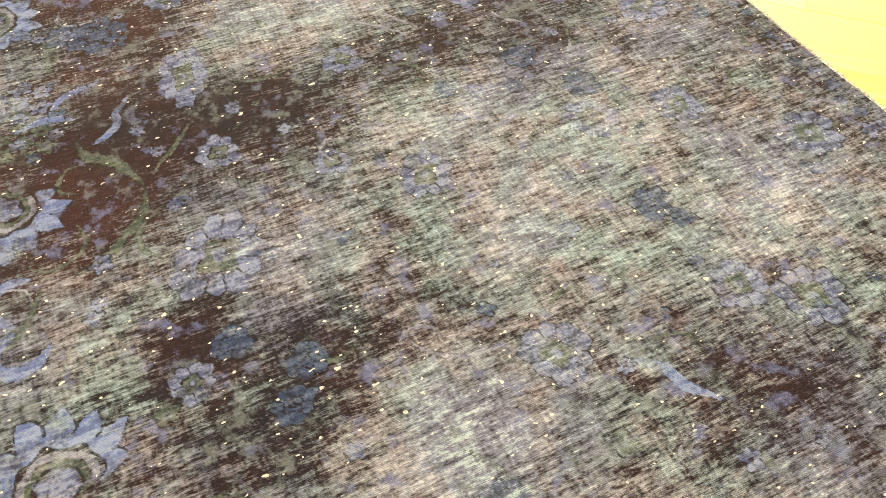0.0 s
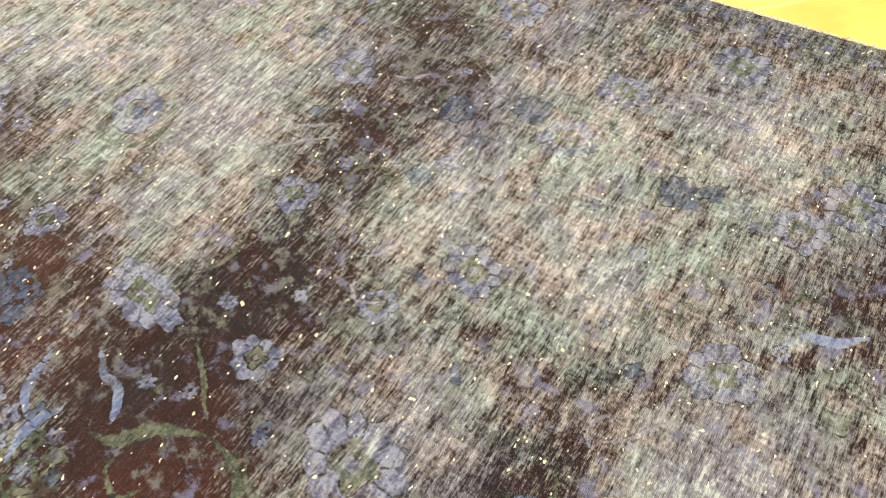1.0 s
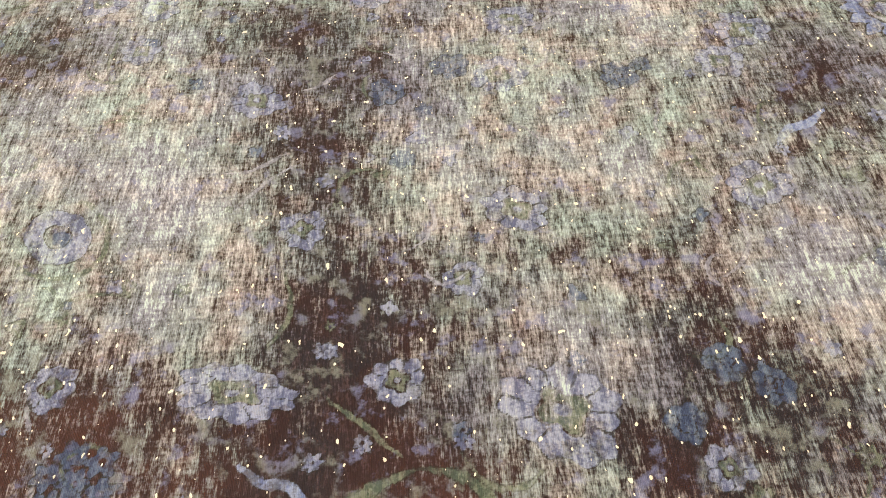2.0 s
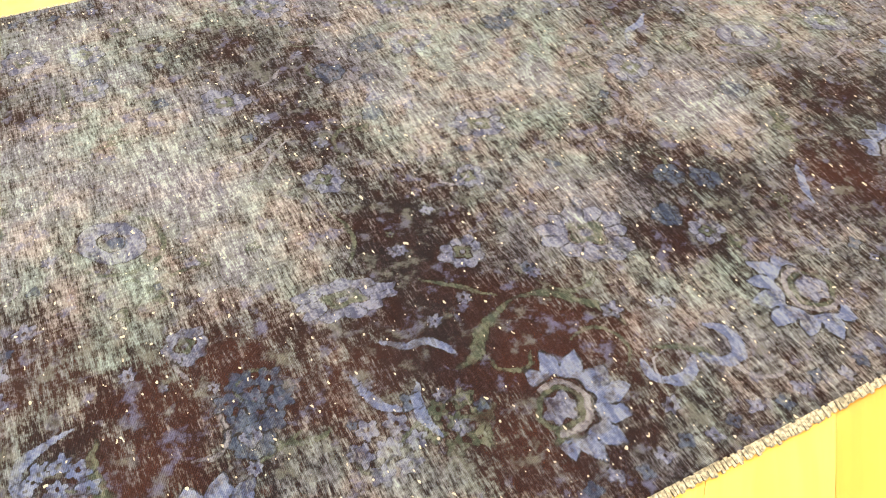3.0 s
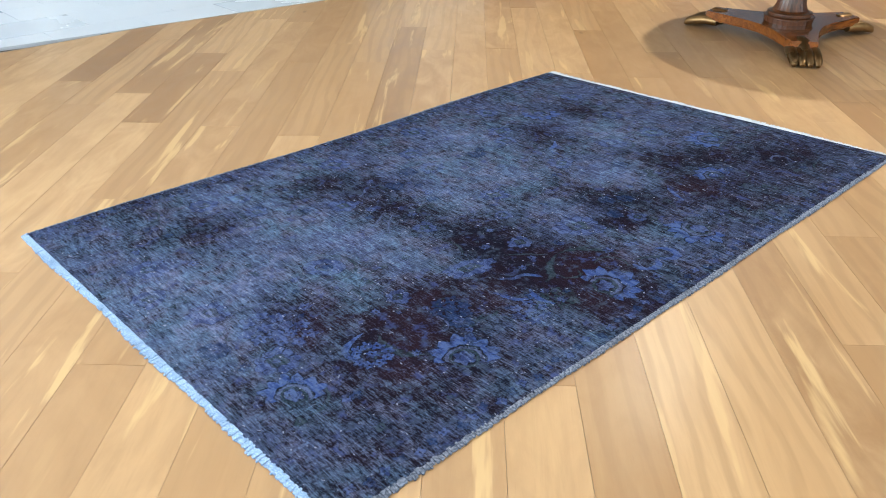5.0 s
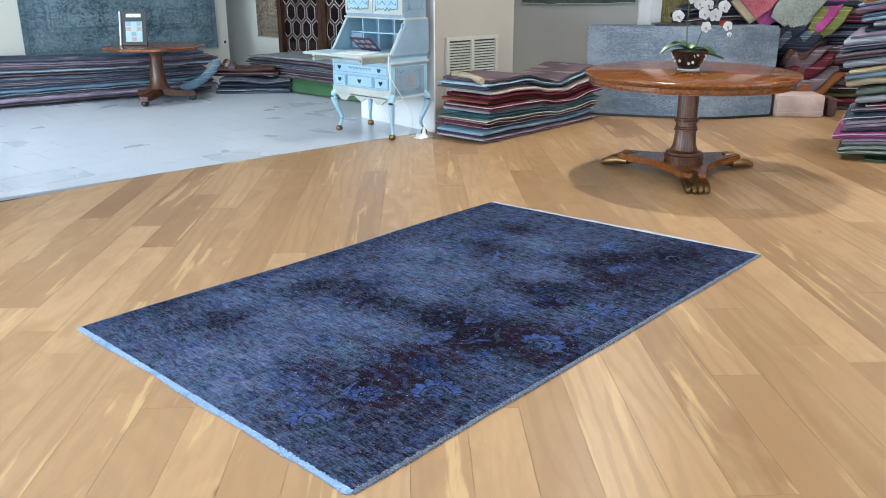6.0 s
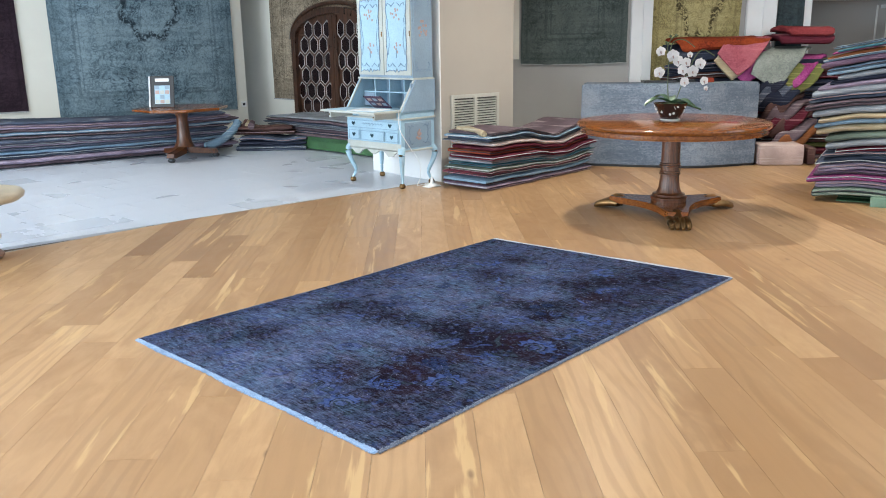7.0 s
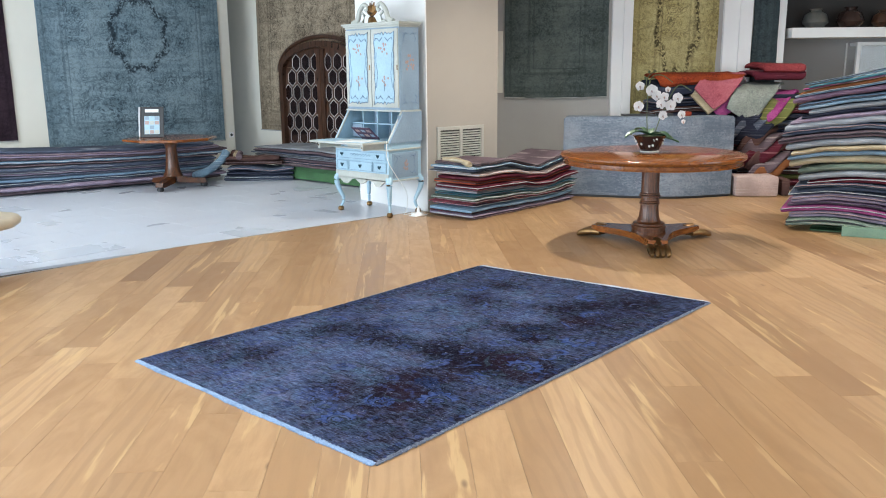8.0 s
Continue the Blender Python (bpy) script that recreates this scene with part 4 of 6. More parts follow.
        part("lip", tube([ex * x + ey * (d - 0.012) + Vector((0, 0, z - 0.004)), ex * x + ey * (d - 0.03) + Vector((0, 0, z - 0.02))], [0.007, 0.003], 6), M["rose"], b)

    for f in ((-0.105, 0.0, 0.485, 0.045, 10), (-0.115, -0.02, 0.345, 0.052, -12), (-0.01, -0.02, 0.455, 0.058, 5), (0.03, -0.03, 0.42, 0.050, 30), (0.07, -0.03, 0.36, 0.050, -20),
              (0.10, -0.01, 0.41, 0.045, 15), (0.15, -0.03, 0.35, 0.055, 0), (0.09, -0.03, 0.28, 0.045, 40), (0.21, -0.02, 0.40, 0.052, -8), (0.25, -0.02, 0.285, 0.040, 20), (0.13, 0.0, 0.46, 0.028, 0), (0.27, -0.01, 0.235, 0.022, 0)):
        flower(*f)
    rr = random.Random(9)
    for x, z in ((-0.06, 0.555), (-0.03, 0.60), (0.015, 0.605)):
        part("bud", lathe([(0.003, -0.014), (0.010, -0.006), (0.011, 0.004), (0.004, 0.014)], 8, Matrix.Translation(ex * x + Vector((0, 0, z * 1.11)))), M["stem"], o, smooth=True)


orchid((4.42, 1.27, 0.770))


# ---- painted bureau cabinet ----
def bureau(place):
    """Front towards -x, width along y."""
    b = thing("bureau_cabinet", "pale blue painted bureau cabinet with open writing flap and floral ornament", "desk", pose(*place))
    F, K, W = -0.235, 0.235, 0.405
    part("lower_case", box(F, K, -W, W, 0.375, 0.680, bevel=0.004), M["blue"], b)
    part("side_panel", box(F + 0.05, K - 0.05, -W - 0.006, -W + 0.002, 0.40, 0.655, bevel=0.003), M["blue_deep"], b, "grey-blue painted side panel with roses")
    for z, o, name in ((0.680, 0.016, "moulding"), (0.365, 0.010, "moulding"), (1.062, 0.012, "moulding")):
        part(name, box(F - o if z < 1 else -0.045 - o, K + 0.004, -W - o, W + o, z, z + 0.018, bevel=0.005), M["cream"], b, "cream painted moulding")
    part("writing_bed", box(F, K, -W, W, 0.698, 0.758), M["blue"], b)

    def drawer(y0, y1, z0, z1, knobs):
        d = part("drawer", box(F - 0.012, F, y0, y1, z0, z1, bevel=0.004), M["blue"], b)
        bm = bmesh.new()
        for p, q, r, s in ((y0 + 0.008, y1 - 0.008, z0 + 0.006, z0 + 0.010), (y0 + 0.008, y1 - 0.008, z1 - 0.010, z1 - 0.006), (y0 + 0.008, y0 + 0.012, z0 + 0.010, z1 - 0.010), (y1 - 0.012, y1 - 0.008, z0 + 0.010, z1 - 0.010)):
            add_box(bm, F - 0.0145, F - 0.011, p, q, r, s)
        part("painted_border", bm, M["ornament"], d)
        for y in knobs:
            zc = (z0 + z1) / 2
            bm = slab([(-0.026, 0.008), (-0.016, 0.020), (0.0, 0.012), (0.016, 0.020), (0.026, 0.008), (0.010, -0.012), (0.0, -0.020), (-0.010, -0.012)], 0, 0.004, Matrix.Translation((F - 0.017, y, zc)) @ YZ)
            add_lathe(bm, [(0.004, 0), (0.009, 0.008), (0.006, 0.016)], 10, Matrix.Translation((F - 0.013, y, zc)) @ pose(0, 0, 0, 0, -90, 0))
            part("pull", bm, M["teal"], d, "dark teal metal drawer pull")
        return d

    top = drawer(-0.375, 0.375, 0.575, 0.665, (-0.26, 0.29))
    bm = bmesh.new()
    for k in range(7):
        y = -0.13 + 0.045 * k
        add_tube(bm, [(F - 0.014, y + 0.017 * math.cos(t), 0.62 + 0.012 * math.sin(t)) for t in (0.6 * i for i in range(8))], 0.003, 5)
    part("painted_scroll", bm, M["ornament"], top)
    drawer(0.205, 0.375, 0.455, 0.560, (0.29,))
    drawer(-0.17, 0.19, 0.455, 0.560, (0.01,))
    drawer(-0.375, -0.185, 0.455, 0.560, (-0.28,))
    lower = [(-0.40, 0.10), (-0.40, 0.03), (-0.34, 0.015), (-0.28, -0.03), (-0.22, -0.035), (-0.17, 0.01), (-0.10, 0.025), (-0.05, -0.005), (0.0, -0.025), (0.05, -0.005), (0.10, 0.025), (0.17, 0.01), (0.22, -0.035), (0.28, -0.03), (0.34, 0.015), (0.40, 0.03), (0.40, 0.10)]
    part("apron", slab(lower, -0.010, 0.012, Matrix.Translation((F, 0, 0.345)) @ YZ), M["cream"], b, "scalloped cream apron")
    # cabriole legs on ball feet
    for sx, sy in ((-1, 1), (-1, -1), (1, 1), (1, -1)):
        bm = bmesh.new()
        line = curve([(0, 0, 0.40), (sx * 0.030, sy * 0.030, 0.345), (sx * 0.016, sy * 0.016, 0.25), (-sx * 0.018, -sy * 0.018, 0.14), (-sx * 0.010, -sy * 0.010, 0.08), (sx * 0.006, sy * 0.004, 0.045)], 5)
        n = len(line)
        add_tube(bm, [p + Vector((sx * 0.205, sy * 0.375, 0)) for p in line], [0.030 * (1 - i / n) ** 1.6 + 0.0115 for i in range(n)], 10)
        leg = part("leg", bm, M["blue"], b, smooth=True)
        part("ball_foot", lathe([(0.018, 0.0), (0.030, 0.008), (0.033, 0.024), (0.028, 0.040), (0.018, 0.050)], 14, Matrix.Translation((sx * 0.209, sy * 0.377, 0))), M["gilt"], leg, "gilt ball foot", True)
        if sy < 0:
            bm = bmesh.new()
            for i in range(5):
                add_tube(bm, [Vector((sx * (0.215 + 0.010 * math.cos(i)), -0.375 - 0.014 * math.sin(i * 1.3), 0.375)), Vector((sx * (0.240 + 0.014 * math.cos(i)), -0.40 - 0.012 * math.sin(i * 1.3), 0.335)), Vector((sx * 0.232, -0.392, 0.275))], [0.012, 0.012, 0.004], 6)
            part("acanthus", bm, M["gilt"], leg, "gilt carved knee", True)
    # slanted cheeks of the desk
    for sy in (-1, 1):
        side = [(F, 0.758), (-0.030, 1.062), (K, 1.062), (K, 0.758)]
        y = sy * W
        part("cheek", slab(side, min(0, 0.020), 0.020, Matrix.Translation((0, y + (0.020 if sy > 0 else 0.0) * 1.0, 0)) @ XZ), M["blue_deep"] if sy < 0 else M["blue"], b)
        edge = tube([(F, y - sy * 0.01, 0.760), (-0.030, y - sy * 0.01, 1.064)], 0.011, 8)
        part("cheek_edge", edge, M["cream"], b, smooth=True)
    part("flap", box(-0.585, F + 0.01, -W, W, 0.760, 0.780, bevel=0.004), M["cream"], b, "open cream edged writing flap")
    part("flap_leather", box(-0.555, F - 0.02, -W + 0.04, W - 0.04, 0.780, 0.782), M["blue"], b)
    for y in (-0.33, 0.33):
        lo = part("loper", box(-0.52, F, y - 0.014, y + 0.014, 0.700, 0.757), M["cream"], b)
        part("knob", lathe([(0.004, 0), (0.008, 0.006), (0.005, 0.012)], 10, Matrix.Translation((-0.52, y, 0.73)) @ pose(0, 0, 0, 0, -90, 0)), M["gilt"], lo)
    part("flap_lock", box(F - 0.012, F, -0.20, 0.20, 0.700, 0.750, bevel=0.003), M["cream"], b)
    # pigeonholes
    part("back_panel", box(0.16, 0.18, -W + 0.02, W - 0.02, 0.78, 1.062), M["blue_deep"], b)
    for y in (-0.22, -0.005, 0.215):
        part("divider", box(0.0, 0.16, y - 0.006, y + 0.006, 0.78, 1.060), M["blue"], b)
    part("shelf", box(0.0, 0.16, -W + 0.02, W - 0.02, 0.925, 0.937), M["blue"], b)
    for y0, y1 in ((-0.38, -0.228), (0.223, 0.38)):
        d = part("small_drawer", box(-0.006, 0.0, y0, y1, 0.785, 0.92), M["blue_deep"], b)
        part("knob", lathe([(0.003, 0), (0.007, 0.006), (0.004, 0.010)], 8, Matrix.Translation((-0.006, (y0 + y1) / 2, 0.85)) @ pose(0, 0, 0, 0, -90, 0)), M["gilt"], d)
    part("case_floor", box(F, K, -W + 0.02, W - 0.02, 0.758, 0.772), M["blue"], b)
    # upper cabinet with two painted doors
    U = -0.045
    part("upper_case", box(U, K, -0.395, 0.395, 1.080, 1.900, bevel=0.003), M["blue_deep"], b)
    for s in (-1, 1):
        y0, y1 = (0.004, 0.385) if s > 0 else (-0.385, -0.004)
        d = part("door", box(U - 0.018, U, y0, y1, 1.105, 1.885, bevel=0.004), M["cream"], b, "cabinet door with painted flowers in a shaped panel")
        c, hw, hh = (y0 + y1) / 2, 0.145, 0.345
        shape = []
        for i in range(40):
            t = 2 * math.pi * i / 40
            sq = max(abs(math.cos(t)), abs(math.sin(t)))
            x, y = math.cos(t) / sq, math.sin(t) / sq
            wob = 1 - 0.05 * math.cos(5 * math.pi * (x if abs(y) > abs(x) else 0)) - 0.04 * math.cos(4 * math.pi * y) * (abs(x) >= abs(y))
            shape.append((hw * x * wob, hh * y * (wob if abs(y) > abs(x) else 1)))
        m = Matrix.Translation((U - 0.018, c, 1.495)) @ YZ
        part("panel", slab(shape, -0.004, 0.002, m), M["blue"], d, "pale blue shaped panel")
        bm = bmesh.new()
        ring = [m @ Vector((x, y, -0.004)) for x, y in shape]
        add_tube(bm, ring + ring[:1], 0.005, 6)
        part("painted_border", bm, M["ornament"], d, smooth=True)
        rr = random.Random(3)
        vines = bmesh.new()
        for zc, k in ((0.20, 9), (-0.09, 7)):
            for _ in range(k):
                q = m @ Vector((rr.gauss(0, 0.035), zc + rr.gauss(0, 0.035), -0.005))
                part("rose", lathe([(0.004, 0), (0.013, 0.001), (0.006, 0.003)], 7, Matrix.Translation(q) @ pose(0, 0, 0, 0, -90, 0)), M["rose"], d)
        for zc, up in ((0.285, 1), (-0.29, -1)):
            for sgn in (-1, 1):
                add_tube(vines, [m @ Vector((sgn * (0.02 + 0.022 * i + 0.008 * math.sin(i * 2)), zc + up * 0.018 * math.cos(i * 1.7), -0.005)) for i in range(6)], 0.0045, 5)
        for sgn in (-1, 1):
            add_tube(vines, [m @ Vector((sgn * (0.108 + 0.010 * math.sin(i * 1.1)), 0.16 - 0.05 * i, -0.005)) for i in range(8)], 0.0035, 5)
        add_tube(vines, [m @ Vector((0, -0.13 - 0.03 * i, -0.005)) for i in range(4)], 0.004, 5)
        part("painted_vine", vines, M["ornament"], d)
        part("hinge" if s < 0 else "lock", box(U - 0.024, U - 0.017, c - s * 0.175 - 0.005 if s > 0 else y0 + 0.002, c - s * 0.175 + 0.005 if s > 0 else y0 + 0.010, 1.48, 1.53), M["gilt"], d)
    # painted sides, roses and scrolls
    for z0, z1, x0, x1 in ((1.13, 1.86, -0.02, 0.21), (0.80, 1.03, -0.09, 0.20), (0.42, 0.64, -0.16, 0.16)):
        rr = random.Random(int(z0 * 100))
        side = part("side_ornament", box(x0, x1, -W - (0.009 if z0 < 0.5 else 0.004 if z0 < 1.1 else -0.006), -W + 0.012, z0, z1, bevel=0.002), M["blue_deep"], b)
        yy = -W - (0.011 if z0 < 0.5 else 0.006 if z0 < 1.1 else -0.004)
        vines = bmesh.new()
        xc, zc = (x0 + x1) / 2, (z0 + z1) / 2
        for _ in range(14 if z1 - z0 > 0.5 else 12):
            q = Vector((xc + rr.gauss(0, 0.035), yy, zc + rr.gauss(0.05 if z1 - z0 > 0.5 else 0, 0.055 if z1 - z0 > 0.5 else 0.03)))
            part("rose", lathe([(0.005, 0), (0.015, 0.001), (0.006, 0.003)], 7, Matrix.Translation(q) @ pose(0, 0, 0, 90, 0, 0)), M["rose"], side)
        for sx in (-1, 1):
            for sz in (-1, 1):
                add_tube(vines, [Vector((xc + sx * ((x1 - x0) / 2 - 0.012 - 0.03 * abs(math.sin(i * 0.9))), yy, zc + sz * ((z1 - z0) / 2 - 0.012 - 0.018 * i))) for i in range(6)], 0.004, 5)
                add_tube(vines, [Vector((xc + sx * ((x1 - x0) / 2 - 0.012 - 0.017 * i), yy, zc + sz * ((z1 - z0) / 2 - 0.012 - 0.02 * abs(math.sin(i))))) for i in range(6)], 0.004, 5)
        part("painted_vine", vines, M["ornament"], side)
    bm = bmesh.new()
    for z, o in ((1.900, 0.008), (1.918, 0.022), (1.934, 0.036)):
        add_box(bm, U - o, K + 0.004, -0.395 - o, 0.395 + o, z, z + 0.018, bevel=0.003)
    part("cornice", bm, M["cream"], b, "stepped grey-cream cornice")
    # swan-neck pediment with cartouche
    bm = bmesh.new()
    for s in (-1, 1):
        neck = curve([(U, s * 0.30, 1.955), (U, s * 0.23, 1.985), (U, s * 0.19, 2.075), (U, s * 0.13, 2.135), (U, s * 0.075, 2.115), (U, s * 0.085, 2.075), (U, s * 0.110, 2.085)], 6)
        add_tube(bm, [p + Vector((0.02, 0, 0)) for p in neck], [0.030 - 0.016 * i / len(neck) for i in range(len(neck))], 8)
        add_tube(bm, [Vector((U + 0.02, s * y, z)) for y, z in ((0.21, 1.955), (0.14, 1.97), (0.12, 2.03), (0.16, 2.06))], 0.014, 7)
    part("pediment", bm, M["cream"], b, "carved swan-neck pediment", True)
    bm = bmesh.new()
    for k in range(7):
        a = radians(90 + (k - 3) * 24)
        add_tube(bm, [Vector((U + 0.015, 0, 2.03)), Vector((U + 0.010, 0.05 * math.cos(a), 2.03 + 0.07 * math.sin(a))), Vector((U + 0.018, 0.075 * math.cos(a), 2.03 + 0.135 * math.sin(a)))], [0.018, 0.016, 0.006], 6)
    add_tube(bm, [(U + 0.015, 0.0, 1.955), (U + 0.01, 0, 2.0), (U + 0.015, 0, 2.05)], [0.05, 0.035, 0.03], 8)
    part("cartouche", bm, M["gilt"], b, "gilt carved cartouche", True)
    return b


bureau((4.03, 4.215, 0.0))
cat = thing("sample_book", "open plum sample book leaning in the bureau", "book", pose(3.905, 4.18, 0.7825, 0, -52, 4))
part("cover", box(-0.004, 0.004, -0.125, 0.125, 0.0, 0.20, bevel=0.002), M["plum"], cat)
for i in range(3):
    for j in range(2):
        part("swatch", box(-0.0065, -0.0042, -0.105 + i * 0.075, -0.055 + i * 0.075, 0.05 + j * 0.08, 0.09 + j * 0.08), M["rose"] if (i + j) % 2 else M["blue_deep"], cat)
paper = solo("paper_sheet", box(-0.13, 0.13, -0.17, 0.17, 0, 0.006), M["paper"], "white papers on the writing flap", "paper", pose(3.62, 4.08, 0.7825, 0, 0, 12))

adapter = thing("power_adapter", "white power adapter with cable on the floor", "adapter", pose(4.10, 3.70, 0))
part("body", lathe([(0.055, 0.0), (0.062, 0.008), (0.058, 0.022), (0.020, 0.035), (0.012, 0.085), (0.010, 0.10)], 20), M["white"], adapter, smooth=40)
part("base", box(-0.085, 0.085, -0.05, 0.05, 0.0, 0.010, bevel=0.004), M["white"], adapter)
part("plug", box(-0.02, 0.02, 0.055, 0.085, 0.0, 0.03, bevel=0.004), M["white"], adapter)
part("cord", tube([p - Vector((4.10, 3.70, 0)) for p in curve([(3.76, 3.80, 0.785), (3.755, 3.785, 0.60), (3.87, 3.775, 0.42), (3.99, 3.765, 0.26), (4.03, 3.79, 0.10), (4.03, 3.84, 0.006), (4.08, 3.83, 0.006), (4.10, 3.79, 0.012)], 8)], 0.004, 6), M["white"], adapter, smooth=True)


# ---- folded rugs in stacks ----
def folded_rug(m, length, depth, thick, key, lift, seed, open_edge, label, group):
    """One folded rug; lift(x) is the height of its underside. Its fold or its open edges lie along y = 0."""
    rr = random.Random(seed)
    t, j, k = thick, rr.uniform(-0.018, 0.018), rr.uniform(-0.015, 0.015)
    if open_edge:
        ring = [(depth, 0.0), (0.02 + j, 0.0), (j + 0.004, 0.12 * t), (j, 0.30 * t), (j + 0.006, 0.44 * t), (0.05, 0.49 * t), (0.05, 0.53 * t), (k + 0.006, 0.58 * t), (k, 0.74 * t), (k + 0.006, 0.92 * t), (0.02 + k, t), (depth, t)]
    else:
        ring = [(depth, 0.0), (0.03 + j, 0.0), (0.008 + j, 0.10 * t), (j - 0.004, 0.30 * t), (j - 0.008, 0.5 * t), (j - 0.004, 0.72 * t), (0.010 + j, 0.92 * t), (0.035 + j, t), (depth, t)]
    x0, x1 = rr.uniform(-0.05, 0.05), length + rr.uniform(-0.05, 0.05)
    n = max(14, int(length / 0.07))
    bm, rows = bmesh.new(), []
    for i in range(n + 1):
        s = i / n
        x = x0 + (x1 - x0) * s
        end = min(i, n - i)
        squeeze = 0.62 if end == 0 else 0.94 if end == 1 else 1.0
        if end == 1:
            x = x0 + (x1 - x0) * (0.012 if i == 1 else 0.988)
        wob = 0.010 * noise.noise(Vector((x * 3.5, seed * 1.7, 0)))
        z0 = lift(x) + 0.010 * noise.noise(Vector((x * 5, seed * 0.31, 4)))
        rows.append([bm.verts.new((x, y + wob, z0 + t / 2 + (z - t / 2) * squeeze)) for y, z in ring])
    q = len(ring)
    for a, b in zip(rows, rows[1:]):
        for i in range(q):
            bm.faces.new((a[i], a[(i + 1) % q], b[(i + 1) % q], b[i]))
    bm.faces.new(rows[0][::-1])
    bm.faces.new(rows[-1])
    rug_ob = solo("folded_rug", bm, WOOL[key], label, "rug", m, smooth=45, group=group)
    # bound edge, running along the front and round the near end
    cord = []
    for i in range(n + 1):
        x = x1 + (x0 - x1) * i / n
        cord.append((x, min(j, k) - 0.002 + 0.010 * noise.noise(Vector((x * 3.5, seed * 1.7, 0))), lift(x) + 0.010 * noise.noise(Vector((x * 5, seed * 0.31, 4))) + t * (0.70 if open_edge else 0.5)))
    cord += [(x0 - 0.004, depth * f, cord[-1][2]) for f in (0.06, 0.3, 0.6, 0.95)]
    if open_edge or rr.random() < 0.35:
        part("bound_edge", tube(cord, 0.0042, 5), EDGE[seed % 3], rug_ob)
    return rug_ob


EDGE = (yarn("pale_edge_yarn", (0.30, 0.32, 0.34), (0.50, 0.52, 0.52)), yarn("dark_edge_yarn", (0.02, 0.02, 0.028), (0.07, 0.06, 0.07)), yarn("rosy_edge_yarn", (0.22, 0.13, 0.14), (0.42, 0.32, 0.32)))
NAMES = dict(slate="slate blue", grey="pale grey", sky="light blue", teal="dark teal", maroon="dark maroon", plum="dusky plum", magenta="bright magenta", lilac="faded lilac", sage="grey-green", sand="sand yellow",
             pink="faded pink", brick="brick red", rust="rust brown", night="near-black blue", mauve="mauve grey", blush="pale blush", brown="dark brown", moss="olive yellow")


def rug_stack(a, b, depth, keys, thick, lift, where, group, z0=0.0, seed=0, stagger=0.03, uneven=0.25, shift=None):
    m, length = along(a, b)
    rr = random.Random(seed)
    z = z0
    for i, key in enumerate(keys.split()):
        t = thick * rr.uniform(1 - uneven, 1 + uneven)
        f = i / max(1, len(keys.split()) - 1)
        base = z
        folded_rug(m @ pose(rr.uniform(-stagger, stagger) * 0.6 + (shift(f) if shift else 0.0), rr.uniform(-0.5, 0.5) * stagger, 0), length, depth, t * 0.93, key,
                   lambda x, f=f, base=base: base + lift(x / length, f), seed * 50 + i, rr.random() < 0.45, "folded %s wool rug %s" % (NAMES[key], where), group)
        z += t


def bumps(amount, phase, tilt=0.0):
    """Heaps swell towards the top: a wavy lift that grows from the floor (f = 0) to the top rug (f = 1)."""
    return lambda s, f: f * (amount * (0.6 + math.sin(6.5 * s + phase) + 0.32 * math.sin(13 * s + 2 * phase + 2 * f) + 0.10 * math.sin(31 * s + 3 * phase + 9 * f)) + tilt * s)


rug_stack((4.235, 3.05), (6.02, 3.07), 0.56, "plum lilac maroon sky plum pink maroon sage teal grey maroon brick maroon blush grey slate sky mauve", 0.030, bumps(0.046, 0.6), "in a low stack", "rugs in the low stack", seed=1, stagger=0.08, uneven=0.45)
solo("rolled_rug", tube(curve([(4.22, 3.10, 0.555), (4.30, 3.30, 0.575), (4.35, 3.56, 0.57)], 6), [0.028 + 0.004 * math.sin(i) for i in range(13)], 12), WOOL["sand"], "small sand coloured rug rolled on top of the low stack", "rug", smooth=True)



def ragged(f):
    """How far the rugs of the tall stack stand back at their near end, from the floor to the top."""
    return float(np.interp(f, (0, 0.12, 0.30, 0.42, 0.60, 0.74, 0.84, 1.0), (0.0, 0.06, 0.14, 0.03, -0.02, 0.18, 0.06, 0.15)))


rug_stack((5.69, 0.60), (6.06, -0.90), 0.95, "sage lilac magenta plum lilac slate slate slate maroon grey sage sand sky sand grey mauve slate grey lilac night grey sky plum sky rust magenta teal sky", 0.045,
          lambda s, f: 0.17 * f * min(1.0, s * 1.9) + 0.06 * (1 - f) * math.sin(s * 5 + 0.3), "in a tall stack", "rugs in the tall stack", z0=0.012, seed=2, stagger=0.08, uneven=0.5, shift=ragged)
pallet = thing("pallet", "green painted wooden pallet under the tall stack", "pallet", along((5.76, 0.34), (6.10, -1.0))[0])
for i in range(4):
    part("board", box(0.0, 1.30, 0.05 + i * 0.22, 0.20 + i * 0.22, 0.0, 0.010), M["green"], pallet)
part("end_block", box(0.27, 1.25, -0.14, 0.02, 0.0, 0.085, bevel=0.006), M["green_pale"], pallet, "pale green painted block")

# bulky heap behind the counter
rug_stack((7.72, 2.22), (8.56, 1.10), 0.50, "mauve maroon moss brown mauve rust night maroon brown mauve night slate night maroon brown night", 0.066, lambda s, f: 0.05 * f * math.sin(2.6 * s) - 0.10 * f * (1 - s) ** 3, "heaped behind the counter", "rugs in the heap", seed=3, stagger=0.05)
rug_stack((7.12, 2.70), (7.92, 1.90), 0.50, "night brown night slate night brown night slate night maroon night brown night mauve maroon night brown night slate", 0.058, lambda s, f: 0.06 * f * math.sin(3 * s), "heaped behind the counter", "rugs in the heap", seed=4, stagger=0.03)


